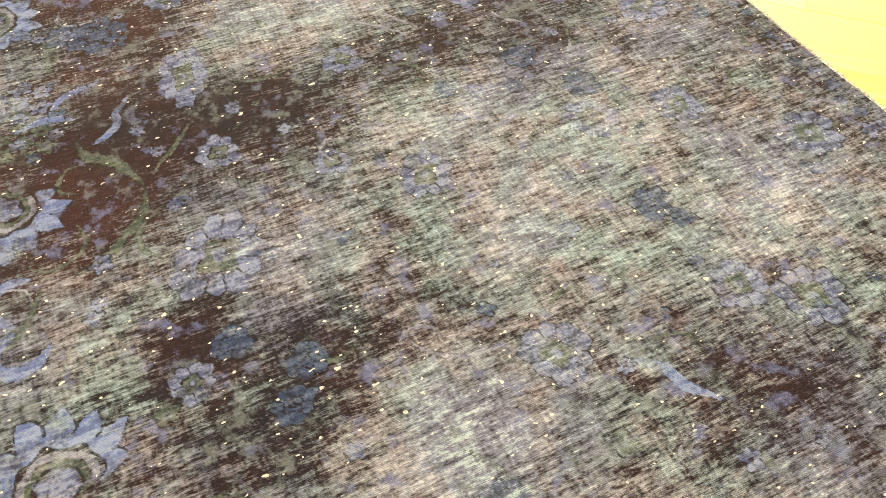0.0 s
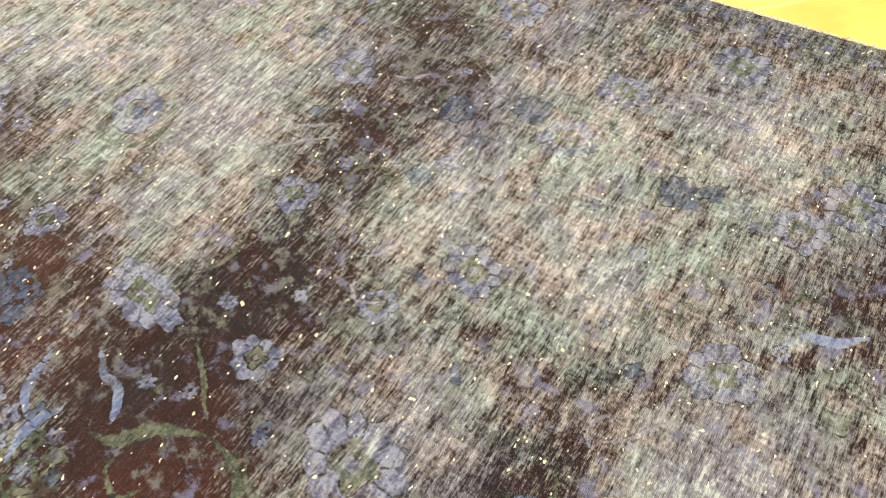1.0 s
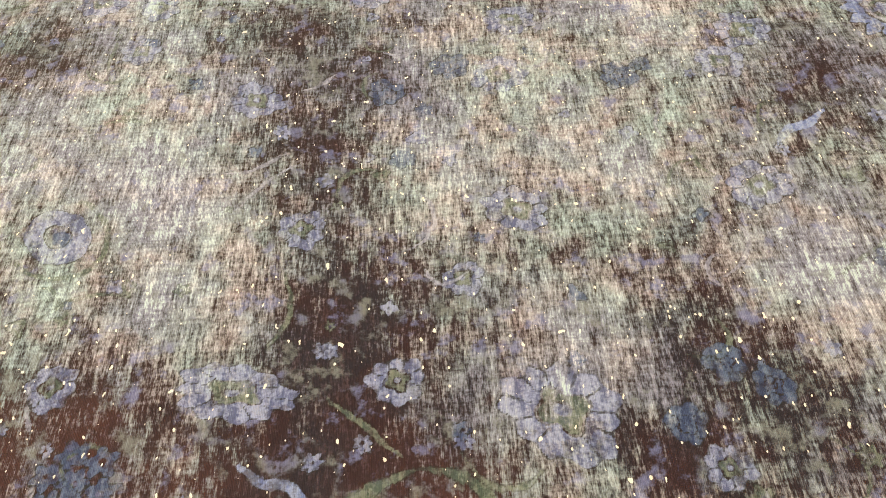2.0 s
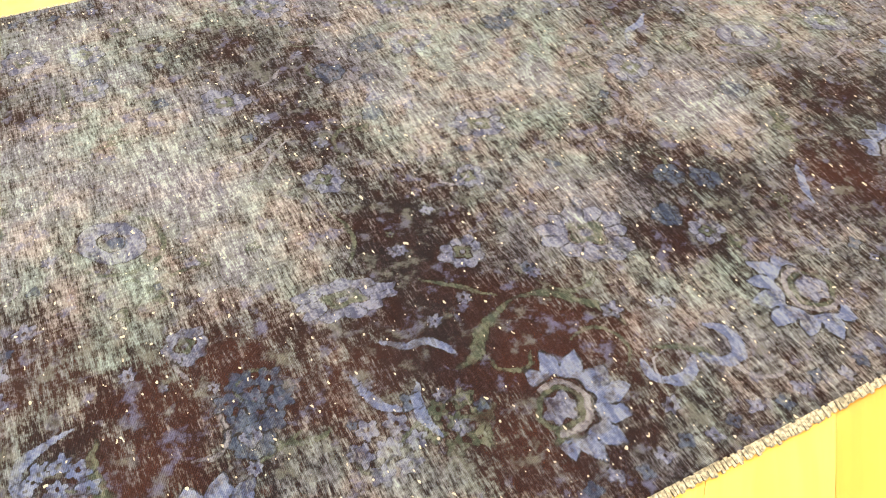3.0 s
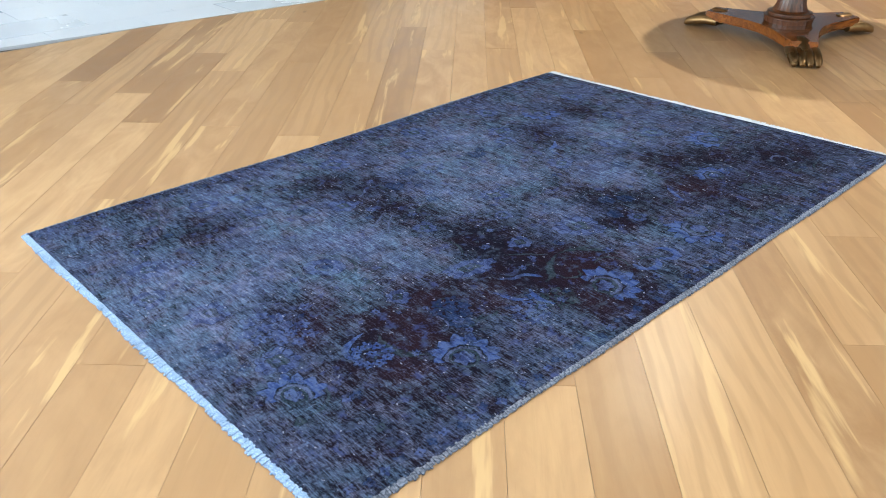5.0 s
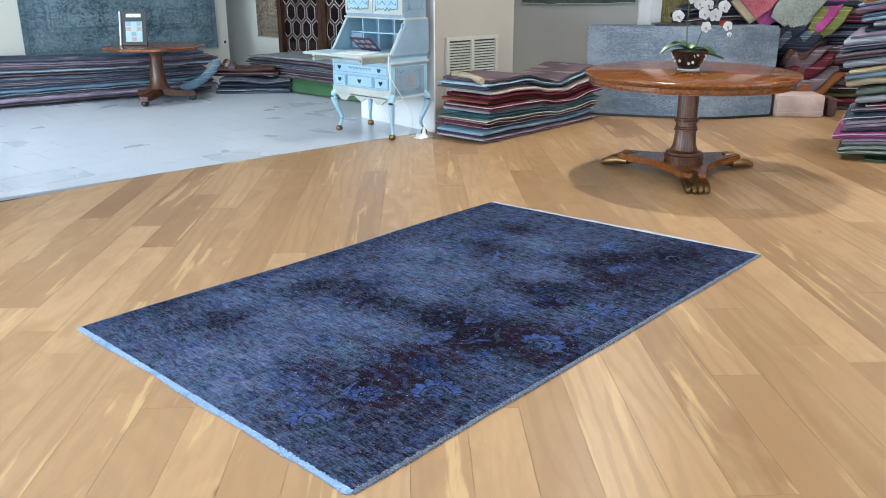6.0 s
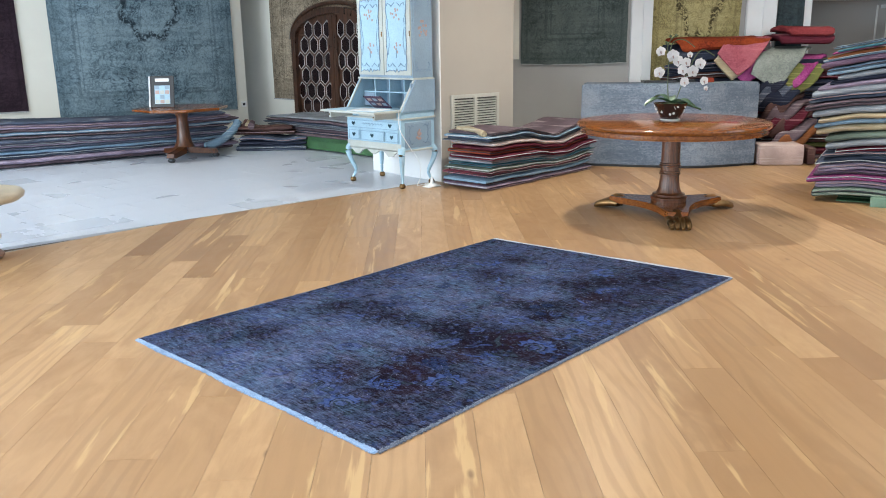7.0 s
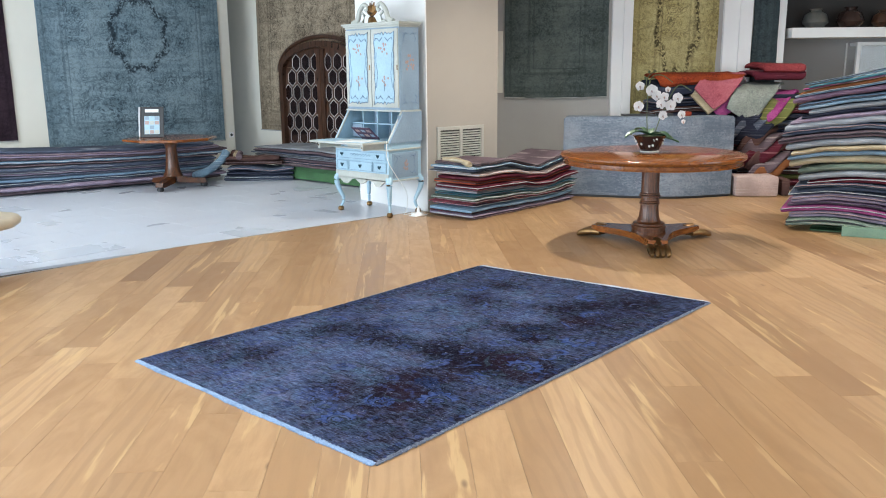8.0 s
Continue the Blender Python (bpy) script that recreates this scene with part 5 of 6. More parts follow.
DRAPES = dict(pink=hung_carpet("pink_patterned_wool", (0.33, 0.075, 0.10), (0.46, 0.16, 0.19), (0.20, 0.035, 0.06), 1.6), grey=hung_carpet("sage_patterned_wool", (0.20, 0.22, 0.20), (0.33, 0.35, 0.32), (0.13, 0.15, 0.14), 1.8),
              brick=hung_carpet("brick_patterned_wool", (0.16, 0.022, 0.012), (0.36, 0.075, 0.022), (0.05, 0.010, 0.010), 1.5), red=hung_carpet("dark_red_wool", (0.17, 0.022, 0.026), (0.30, 0.065, 0.070), (0.08, 0.012, 0.016), 1.6), magenta=hung_carpet("magenta_patterned_wool", (0.26, 0.04, 0.16), (0.38, 0.10, 0.26), (0.16, 0.02, 0.10), 1.8))


def thrown_rug(path, width, thick, key, label, seed):
    """A folded rug hanging over the shoulder of the heap. path: along, away, height of its middle line from the hanging end."""
    m = along((7.39, 2.27), (8.08, 1.55))[0]
    line = curve(path, 6)
    bm, rings, n = bmesh.new(), [], 18
    for i, p in enumerate(line):
        d = (line[min(i + 1, len(line) - 1)] - line[max(i - 1, 0)]).normalized()
        across = Vector((1, 0, 0))
        across = (across - d * across.dot(d)).normalized()
        up = across.cross(d)
        f = i / (len(line) - 1)
        w, h = width / 2 * (0.86 + 0.14 * min(1, f * 4)) , thick / 2 * (0.75 + 0.25 * min(1, f * 6))
        ring = []
        for k in range(n):
            t = 2 * math.pi * k / n
            c, q = math.cos(t), math.sin(t)
            x, y = w * math.copysign(abs(c) ** 0.35, c), h * math.copysign(abs(q) ** 0.55, q)
            sag = 0.028 * noise.noise(Vector((x * 7, f * 3, seed))) + 0.012 * noise.noise(Vector((x * 19, f * 6, seed + 5)))
            ring.append(bm.verts.new(p + across * (x + 0.018 * noise.noise(Vector((f * 4, c, seed + 2)))) + up * (y + sag)))
        rings.append(ring)
    for a, b in zip(rings, rings[1:]):
        for k in range(n):
            bm.faces.new((a[k], a[(k + 1) % n], b[(k + 1) % n], b[k]))
    bm.faces.new(rings[0][::-1])
    bm.faces.new(rings[-1])
    ob = solo("draped_rug", bm, DRAPES.get(key) or WOOL[key], label, "rug", m, smooth=50, group="rugs thrown over the heap")
    part("bound_edge", tube([p + Vector((width * 0.47, -0.012, 0.004)) for p in line], 0.006, 5), EDGE[seed % 3], ob)
    return ob


thrown_rug([(0.10, 0.05, 1.31), (0.09, 0.12, 1.375), (0.08, 0.35, 1.40), (0.08, 0.62, 1.40)], 1.08, 0.060, "brick", "brick red and orange rug lying on the heap", 2)
thrown_rug([(-0.06, 0.06, 1.18), (-0.08, 0.12, 1.27), (-0.08, 0.40, 1.31), (-0.08, 0.60, 1.31)], 0.86, 0.060, "night", "near-black rug lying under the orange one", 1)
thrown_rug([(0.05, 0.00, 1.05), (0.15, 0.02, 1.14), (0.27, 0.10, 1.27), (0.40, 0.30, 1.345), (0.55, 0.55, 1.35)], 0.36, 0.050, "sand", "pale yellow-backed rug draped over the heap", 3)
thrown_rug([(0.09, -0.03, 1.12), (0.20, -0.01, 1.22), (0.33, 0.08, 1.335), (0.47, 0.28, 1.400), (0.62, 0.55, 1.405)], 0.40, 0.036, "pink", "faded pink patterned rug draped over the heap", 4)
thrown_rug([(0.25, 0.00, 0.95), (0.36, 0.02, 1.06), (0.50, 0.10, 1.17), (0.66, 0.30, 1.24), (0.82, 0.55, 1.25)], 0.26, 0.040, "magenta", "lilac and magenta rug draped over the heap", 5)
thrown_rug([(0.50, -0.06, 0.92), (0.58, -0.05, 1.04), (0.70, 0.02, 1.17), (0.88, 0.22, 1.265), (1.06, 0.50, 1.29)], 0.40, 0.036, "grey", "pale grey-green rug draped over the heap", 6)
thrown_rug([(0.66, -0.01, 0.89), (0.77, 0.00, 0.99), (0.92, 0.09, 1.09), (1.10, 0.28, 1.17), (1.26, 0.50, 1.19)], 0.40, 0.046, "magenta", "magenta backed rug draped over the heap", 7)
thrown_rug([(0.80, -0.03, 0.86), (0.92, -0.01, 0.97), (1.06, 0.08, 1.07), (1.24, 0.30, 1.14), (1.36, 0.50, 1.15)], 0.36, 0.05, "moss", "olive yellow rug draped over the heap", 10)
for k, (key, label) in enumerate((("night", "near-black"), ("slate", "slate blue"), ("night", "near-black"), ("brown", "dark brown"), ("mauve", "mauve grey"), ("maroon", "dark maroon"), ("brown", "dark brown"), ("mauve", "mauve grey"), ("rust", "rust brown"))):
    jx, jz = 0.05 * noise.noise(Vector((k * 1.7, 3.1, 0))), 0.04 * noise.noise(Vector((k * 2.3, 0, 5.2)))
    x, z = 0.50 + 0.038 * k + jx, 0.88 - 0.078 * k + jz
    thrown_rug([(x, 0.02 * (k % 3), z - 0.15), (x + 0.03, -0.05, z - 0.08), (x + 0.13, -0.05, z + 0.03), (x + 0.27, 0.05, z + 0.10), (x + 0.46, 0.26, z + 0.13)], 0.20 + 0.04 * (k % 3), 0.062, key, "%s rug end hanging folded from the heap" % label, 20 + k)
thrown_rug([(1.06, 0.16, 1.34), (1.06, 0.19, 1.40), (1.05, 0.36, 1.42), (1.05, 0.62, 1.41)], 0.66, 0.075, "maroon", "dark maroon folded rug on top of the heap", 8)
thrown_rug([(1.10, 0.14, 1.43), (1.10, 0.18, 1.485), (1.08, 0.36, 1.50), (1.08, 0.60, 1.49)], 0.56, 0.062, "red", "dark red rug folded on top of the heap", 9)

solo("folded_carpet", box(0, 0.50, 0, 0.36, 0.0, 0.235, bevel=0.035), WOOL["blush"], "pale blush carpet folded thick on the floor", "rug", along((7.40, 1.72), (7.74, 1.30))[0], smooth=50)
solo("folded_carpet", box(0, 0.10, 0.05, 0.36, 0.0, 0.20, bevel=0.03), WOOL["brown"], "brown backed carpet end beside the blush carpet", "rug", along((7.745, 1.30), (7.82, 1.20))[0], smooth=50)

# heaps along the marble floor
rug_stack((0.6, 8.86), (4.50, 7.92), 0.62, "mauve lilac slate sky slate lilac slate mauve sky mauve lilac slate", 0.045, lambda s, f: 0.030 * math.sin(5 * s + 1) * f - 0.05 * (1 - f) * (1 - s) * 0.4 + 0.03 * (1 - f) * s, "in a long heap on marble", "rugs in the long heap", z0=0.014, seed=5, stagger=0.10)
rug_stack((4.45, 7.74), (5.10, 7.08), 0.46, "slate night slate", 0.065, bumps(0.015, 0.3), "in a bundle on the marble", "bundled rugs", seed=6)
rug_stack((4.44, 7.86), (5.04, 7.26), 0.42, "brown brown", 0.055, bumps(0.010, 1.3), "on top of the bundle", "bundled rugs", z0=0.215, seed=7)
solo("rolled_rug", tube(curve([(4.02, 7.86, 0.10), (4.25, 7.84, 0.17), (4.46, 7.84, 0.30), (4.55, 7.86, 0.40)], 6), [0.055] * 19, 14), WOOL["sky"], "light blue rug end curling up from the heap", "rug", smooth=True)
for i in range(3):
    solo("rolled_rug", tube([(4.62 + 0.02 * i, 7.66 + 0.10 * i, 0.335 + 0.0 * i), (4.80 + 0.02 * i, 7.90 + 0.10 * i, 0.35)], 0.045, 14), WOOL[("mauve", "sand", "brown")[i]], "narrow rug rolled up on the bundle", "rug", smooth=True, group="rolled rugs")
rug_stack((5.14, 8.02), (5.12, 5.20), 0.72, "mauve slate mauve grey slate mauve grey", 0.040, lambda s, f: 0.02 * math.sin(4 * s) * f, "before the carved doors", "rugs before the doors", z0=0.19, seed=8)
pallet = thing("pallet", "green painted wooden pallet holding rugs", "pallet", pose(5.16, 5.25, 0))
part("deck", box(0, 0.70, 0, 2.15, 0.14, 0.19), M["green"], pallet)
for y in (0.0, 1.0, 2.05):
    part("runner", box(0.01, 0.69, y, y + 0.10, 0.0, 0.14), M["green"], pallet)
part("front_board", box(-0.012, 0.01, 0.0, 2.15, 0.02, 0.14), M["green"], pallet)

# ---- curved counter ----
front = [Vector(p) for p in ((6.18, 3.32, 0), (6.32, 3.05, 0), (6.50, 2.66, 0), (6.82, 2.15, 0), (7.42, 1.77, 0))]
line = curve(front, 8)
outer, inner = [], []
for i, p in enumerate(line):
    d = (line[min(i + 1, len(line) - 1)] - line[max(i - 1, 0)]).normalized()
    outer.append((p.x, p.y))
    inner.append((p.x - d.y * 0.34 * 1.0, p.y + d.x * 0.34))
bm = slab(outer + inner[::-1], 0.03, 0.935)
bmesh.ops.bevel(bm, geom=[e for e in bm.edges if (e.verts[0].co.z > 0.5) or (e.verts[1].co.z > 0.5)], offset=0.022, segments=3, affect="EDGES")
counter = thing("counter", "curved counter covered in a worn blue-grey carpet", "counter")
velvet = hung_carpet("blue_grey_carpet", (0.13, 0.17, 0.23), (0.33, 0.36, 0.41), (0.10, 0.13, 0.18), 2.2)
part("carpet_cover", bm, velvet, counter, smooth=40)
part("plinth", slab([(x + 0.02, y + 0.02) for x, y in outer] + [(x - 0.02, y - 0.02) for x, y in inner[::-1]], 0.0, 0.03), M["dark"], counter)
for (a, b), w, h, mat, lab in ((((6.62, 2.78), (6.86, 2.50)), 0.20, 0.022, "dark", "flat black folder on the counter"), (((6.90, 2.46), (7.02, 2.36)), 0.16, 0.03, "dark", "small dark box on the counter")):
    solo("folder", box(0, (Vector(b) - Vector(a)).length, 0, w, 0.936, 0.936 + h, bevel=0.003), M[mat], lab, "folder", along(a, b)[0])
solo("small_box", box(-0.05, 0.05, -0.04, 0.04, 0.936, 0.985, bevel=0.004), WOOL["brick"], "small red box on the counter", "box", pose(7.10, 2.24, 0, 0, 0, -45))


# ---- hanging carpets ----
def hanging(a, b, z0, z1, material, label, ring=None, sag=0.0, lean=0.0, seed=0, proud=0.015):
    """A carpet on the wall between plan points a and b. ring: centre x, z and radii of a medallion."""
    m, w = along(a, b)
    bm, nx, nz = bmesh.new(), 44, 44
    lay = bm.verts.layers.float.new("medallion")
    rim = bm.verts.layers.float.new("rim")
    front, back = [], []
    for i in range(nx + 1):
        for grid, off in ((front, 0.0), (back, 0.010)):
            col = []
            for k in range(nz + 1):
                s, t = i / nx, k / nz
                x = w * s + lean * (1 - t) + 0.008 * noise.noise(Vector((t * 5, s * 2, seed)))
                z = z0 + (z1 - z0) * t - sag * 4 * s * (1 - s) * (1 - t)
                y = -proud - off * 0 - 0.014 * (noise.noise(Vector((s * 6, t * 1.2, seed))) + 0.6) * (1 - 0.6 * t) + off
                v = bm.verts.new((x, y, z))
                v[rim] = min(w * s, w * (1 - s), (z1 - z0) * t, (z1 - z0) * (1 - t))
                if ring:
                    cx, cz, rx, rz = ring
                    a1, b1 = (x - cx) / rx, (z - cz) / rz
                    th = math.atan2(b1, a1)
                    v[lay] = max(0.0, min(1.0, 0.5 + 2.2 * (math.hypot(a1, b1) * (1 + 0.10 * math.cos(8 * th)) - 1)))
                col.append(v)
            grid.append(col)
    for i in range(nx):
        for k in range(nz):
            bm.faces.new((front[i][k], front[i + 1][k], front[i + 1][k + 1], front[i][k + 1]))
            bm.faces.new((back[i][k], back[i][k + 1], back[i + 1][k + 1], back[i + 1][k]))
        for k in (0, nz):
            bm.faces.new((front[i][k], back[i][k], back[i + 1][k], front[i + 1][k]))
    for i in (0, nx):
        for k in range(nz):
            bm.faces.new((front[i][k], front[i][k + 1], back[i][k + 1], back[i][k]))
    c = thing("hanging_carpet", label, "carpet", m, group="carpets hung on the walls")
    part("woven_face", bm, material, c, smooth=60)
    part("hem", box(lean, w + lean, -proud - 0.02, -proud + 0.004, z0 - 0.012, z0 + 0.004) if not sag else tube([(lean + w * i / 12, -proud - 0.008, z0 - sag * 4 * (i / 12) * (1 - i / 12)) for i in range(13)], 0.008, 6), yarn("hem_yarn", tint((0.3, 0.3, 0.3), 1), (0.45, 0.45, 0.42)), c)
    return c


def on(a, b, s):
    d = (Vector(b) - Vector(a)).normalized()
    return (a[0] + d.x * s, a[1] + d.y * s)


NORTH = ((-5.0, 9.95), (5.60, 9.196))
hanging(on(*NORTH, 7.79), on(*NORTH, 10.44), 0.45, 3.2, hung_carpet("teal_blue_carpet", (0.112, 0.172, 0.208), (0.235, 0.310, 0.350), (0.035, 0.052, 0.070), 0.8, 0.95), "large worn teal blue carpet hung on the cream wall", (1.38, 2.03, 0.40, 0.48), seed=1)
hanging(on(*NORTH, 5.2), on(*NORTH, 7.40), 0.62, 3.2, hung_carpet("dark_aubergine_carpet", (0.020, 0.012, 0.018), (0.045, 0.028, 0.036), (0.012, 0.008, 0.010), 1.0), "dark aubergine carpet hung on the cream wall", seed=2)
hanging((6.12, 9.14), (6.12, 6.6), 0.58, 3.2, hung_carpet("brown_carpet", (0.20, 0.158, 0.112), (0.37, 0.30, 0.215), (0.050, 0.038, 0.026), 0.9), "worn brown carpet hung behind the carved doors", lean=-0.02, seed=3)
hanging(on(*ALCOVE, 1.50), on(*ALCOVE, 2.80), 1.14, 3.1, hung_carpet("charcoal_green_carpet", (0.070, 0.088, 0.084), (0.125, 0.150, 0.140), (0.030, 0.040, 0.040), 1.1), "charcoal green carpet hung in the alcove", sag=0.012, seed=4)
hanging(on(*ALCOVE, 3.12), on(*ALCOVE, 4.20), 0.80, 3.1, hung_carpet("mustard_carpet", (0.32, 0.26, 0.10), (0.48, 0.41, 0.20), (0.095, 0.075, 0.040), 0.9, 0.95), "mustard yellow carpet hung in the alcove", (0.55, 2.22, 0.26, 0.85), lean=-0.03, seed=5)
hanging(on(*ALCOVE, 4.64), on(*ALCOVE, 4.96), 1.0, 3.1, hung_carpet("dark_teal_carpet", (0.035, 0.050, 0.055), (0.075, 0.095, 0.10), (0.020, 0.026, 0.030), 1.1), "narrow dark teal carpet hung beside the opening", seed=6)
# pilasters of the alcove
for s0, s1, mat in ((2.84, 3.09, "wall_white"), (4.25, 4.60, "wall_white")):
    m, n = along(on(*ALCOVE, s0), on(*ALCOVE, s1))
    bm = box(0, n, -0.05, 0.0, 0, H)
    add_box(bm, n * 0.55, n, -0.075, -0.05, 0, H)
    solo("pilaster", bm, M[mat], "pale painted pilaster between the hangings", "pilaster", m, kind="structure")
m, n = along(on(*ALCOVE, 1.40), on(*ALCOVE, 1.50))
solo("wall_strip", box(0, 0.075, -0.03, 0.0, 1.2, 1.95), M["wall"], "cream painted strip beside the charcoal carpet", "trim", m, kind="structure")


# ---- arched doors with bevelled hexagon panes ----
def carved_doors(m, half, spring, apex):
    """Width along x (0 is the middle), upright in z, front towards -y."""
    d = thing("carved_doors", "tall arched dark walnut double doors with hexagonal mirror panes", "door", m)

    def arch(w, top, drop, n=18):
        return [(w * math.cos(math.pi * i / n), drop + (top - drop) * math.sin(math.pi * i / n)) for i in range(n + 1)]

    out = [(half, 0.0)] + arch(half, apex, spring) + [(-half, 0.0)]
    inn = [(half - 0.09, 0.0)] + arch(half - 0.09, apex - 0.09, spring) + [(-half + 0.09, 0.0)]
    bm = bmesh.new()
    for p, q, r, s in zip(out, out[1:], inn, inn[1:]):
        add_slab(bm, [p, q, s, r], -0.01, 0.08, XZ)
    part("frame", bm, M["walnut"], d)
    crown = arch(half + 0.05, apex + 0.06, spring)
    part("crown_moulding", tube([XZ @ Vector((x, y, 0.03)) for x, y in crown], 0.032, 8), M["walnut"], d, smooth=True)
    for s in (-1, 1):
        leafd = part("door_leaf", box(min(0.004 * s, s * (half - 0.085)), max(0.004 * s, s * (half - 0.085)), -0.01, 0.02, 0.02, spring + 0.05), M["walnut"], d)
        up = [(s * 0.004, spring + 0.05)] + [(x, y) for x, y in inn[1:-1] if x * s > 0.02 and y > spring + 0.05][::(1 if s > 0 else -1)]
        up += [(s * 0.004, apex - 0.10)] if s > 0 else [(s * 0.004, apex - 0.10)]
        if len(up) > 3:
            part("lunette", slab(up, -0.02, 0.01, XZ), M["walnut"], leafd)
        part("meeting_stile", box(min(s * 0.004, s * 0.085), max(s * 0.004, s * 0.085), -0.045, -0.011, 0.02, apex - 0.12), M["walnut"], leafd)
        # hexagons
        rx, rz = 0.125, 0.145
        x_lo, x_hi = 0.10, half - 0.10
        for row in range(9):
            for col in range(4):
                cx = x_lo + 0.10 + col * rx * 1.78 + (rx * 0.89 if row % 2 else 0) - 0.06
                cz = 0.30 + row * rz * 1.52
                if cx < x_lo + 0.02 or cx > x_hi or math.hypot(cx / (half - 0.07), max(0, cz + 0.10 - spring) / (apex - 0.12 - spring)) > 1:
                    continue
                hexa = [(s * cx + rx * 0.80 * math.sin(a), cz + rz * 0.86 * math.cos(a)) for a in (math.pi / 3 * i for i in range(6))]
                hexa = [(s * min(max(s * x, x_lo - 0.01), x_hi + 0.02), z) for x, z in hexa]
                part("mirror_pane", slab(hexa, 0.012, 0.018, XZ), M["mirror"], leafd)
                # pane edges in pale paint, which carries the highlights of the bevels
                bm = bmesh.new()
                for p, q in list(zip(hexa, hexa[1:] + hexa[:1])):
                    if abs(p[0] - q[0]) + abs(p[1] - q[1]) > 0.03:
                        add_tube(bm, [XZ @ Vector((*p, 0.020)), XZ @ Vector((*q, 0.020))], 0.0065, 4)
                part("pane_edge", bm, M["bevel_glint"], leafd)
    return d


carved_doors(pose(5.98, 7.42, 0.0, 0, 0, -90), 0.95, 1.50, 1.93)


# ---- air grille in the pillar ----
def grille(m):
    g = thing("air_grille", "cream enamelled air grille set in the pillar", "vent", m)
    w, z0, z1 = 0.66, 0.10, 0.885
    part("duct", box(0.02, w - 0.02, -0.006, -0.003, z0 + 0.02, z1 - 0.02), M["vent_dark"], g)
    bm = bmesh.new()
    for a in ((0, w, z0, z0 + 0.035), (0, w, z1 - 0.035, z1), (0, 0.035, z0 + 0.035, z1 - 0.035), (w - 0.035, w, z0 + 0.035, z1 - 0.035), (w / 2 - 0.018, w / 2 + 0.018, z0 + 0.035, z1 - 0.035)):
        add_box(bm, a[0], a[1], -0.028, -0.003, a[2], a[3])
    part("frame", bm, M["vent"], g)
    for x0, x1 in ((0.037, w / 2 - 0.020), (w / 2 + 0.020, w - 0.037)):
        for i in range(27):
            z = z0 + 0.05 + i * 0.026
            part("slat", box(x0, x1, -0.010, 0.010, -0.0025, 0.0025), M["vent"], g, m=pose(0, -0.016, z, 38, 0, 0))


m, n = along((4.36, 3.80), (5.36, 3.66))
grille(m @ pose(0.12, 0, 0))


# ---- small tripod table with a card stand ----
def small_table(place):
    t = thing("side_table", "low round walnut side table on a tripod foot", "table", pose(*place))
    part("tabletop", lathe([(0.50, 0.625), (0.575, 0.625), (0.59, 0.635), (0.59, 0.655), (0.575, 0.662)], 8, pose(0, 0, 0, 0, 0, 22)), M["mahogany"], t)
    part("column", lathe([(0.13, 0.16), (0.10, 0.22), (0.085, 0.30), (0.07, 0.52), (0.085, 0.58), (0.16, 0.6249)], 28), M["mahogany_dark"], t, smooth=True)
    for a in (215, 95, 335):
        m = pose(0, 0, 0, 0, 0, a)
        leg = part("leg", slab([(0.04, 0.17), (0.20, 0.13), (0.40, 0.11), (0.42, 0.06), (0.36, 0.05), (0.10, 0.07), (0.04, 0.08)], -0.05, 0.05, m @ XZ), M["mahogany_dark"], t)
        part("bun_foot", lathe([(0.030, 0.0), (0.046, 0.02), (0.046, 0.035), (0.030, 0.055)], 14, m @ pose(0.385, 0, 0)), M["dark"], leg, smooth=True)


small_table((3.62, 7.70, 0.001))
h = thing("card_stand", "tilted black edged display stand with printed price card", "sign", pose(3.46, 7.86, 0.664, -14, 0, -42))
part("frame", box(-0.145, 0.145, -0.012, 0.012, 0.0, 0.40, bevel=0.003), M["dark"], h)
part("card", box(-0.095, 0.095, -0.016, -0.0125, 0.04, 0.275), M["blue"], h)
part("heading", box(-0.085, 0.085, -0.018, -0.0125, 0.325, 0.365), M["paper"], h)
for i in range(3):
    for j in range(4):
        part("photo", box(-0.088 + i * 0.062, -0.036 + i * 0.062, -0.019, -0.0165, 0.045 + j * 0.06, 0.092 + j * 0.06), (M["cream"], M["blue"], M["rose"], M["blue_deep"])[(i * 2 + j) % 4], h)
part("edge", box(-0.165, -0.146, -0.03, 0.03, 0.0, 0.39), M["steel"], h)
part("foot", box(-0.14, 0.14, 0.013, 0.14, 0.0, 0.012), M["dark"], h)

# ---- stone stand ----
st = thing("stone_table", "low table of turned stones with a thick onyx top", "table", pose(0.03, 4.10, 0.001))
part("top", lathe([(0.20, 0.395), (0.27, 0.405), (0.305, 0.43), (0.31, 0.455), (0.295, 0.475), (0.26, 0.483)], 40), M["stone"], st, "pale onyx slab with rounded rim", True)
for i, (r, z0, z1, key) in enumerate(((0.13, 0.0, 0.06, "stone_red"), (0.10, 0.06, 0.12, "stone_red"), (0.125, 0.12, 0.19, "stone"), (0.075, 0.19, 0.235, "stone_dark"), (0.115, 0.235, 0.33, "stone_dark"), (0.07, 0.33, 0.36, "dark"), (0.16, 0.36, 0.3949, "stone_dark"))):
    part("stone_disc", lathe([(r * 0.8, z0), (r, z0 + (z1 - z0) * 0.35), (r, z0 + (z1 - z0) * 0.65), (r * 0.8, z1)], 24), M[key], st, smooth=True)

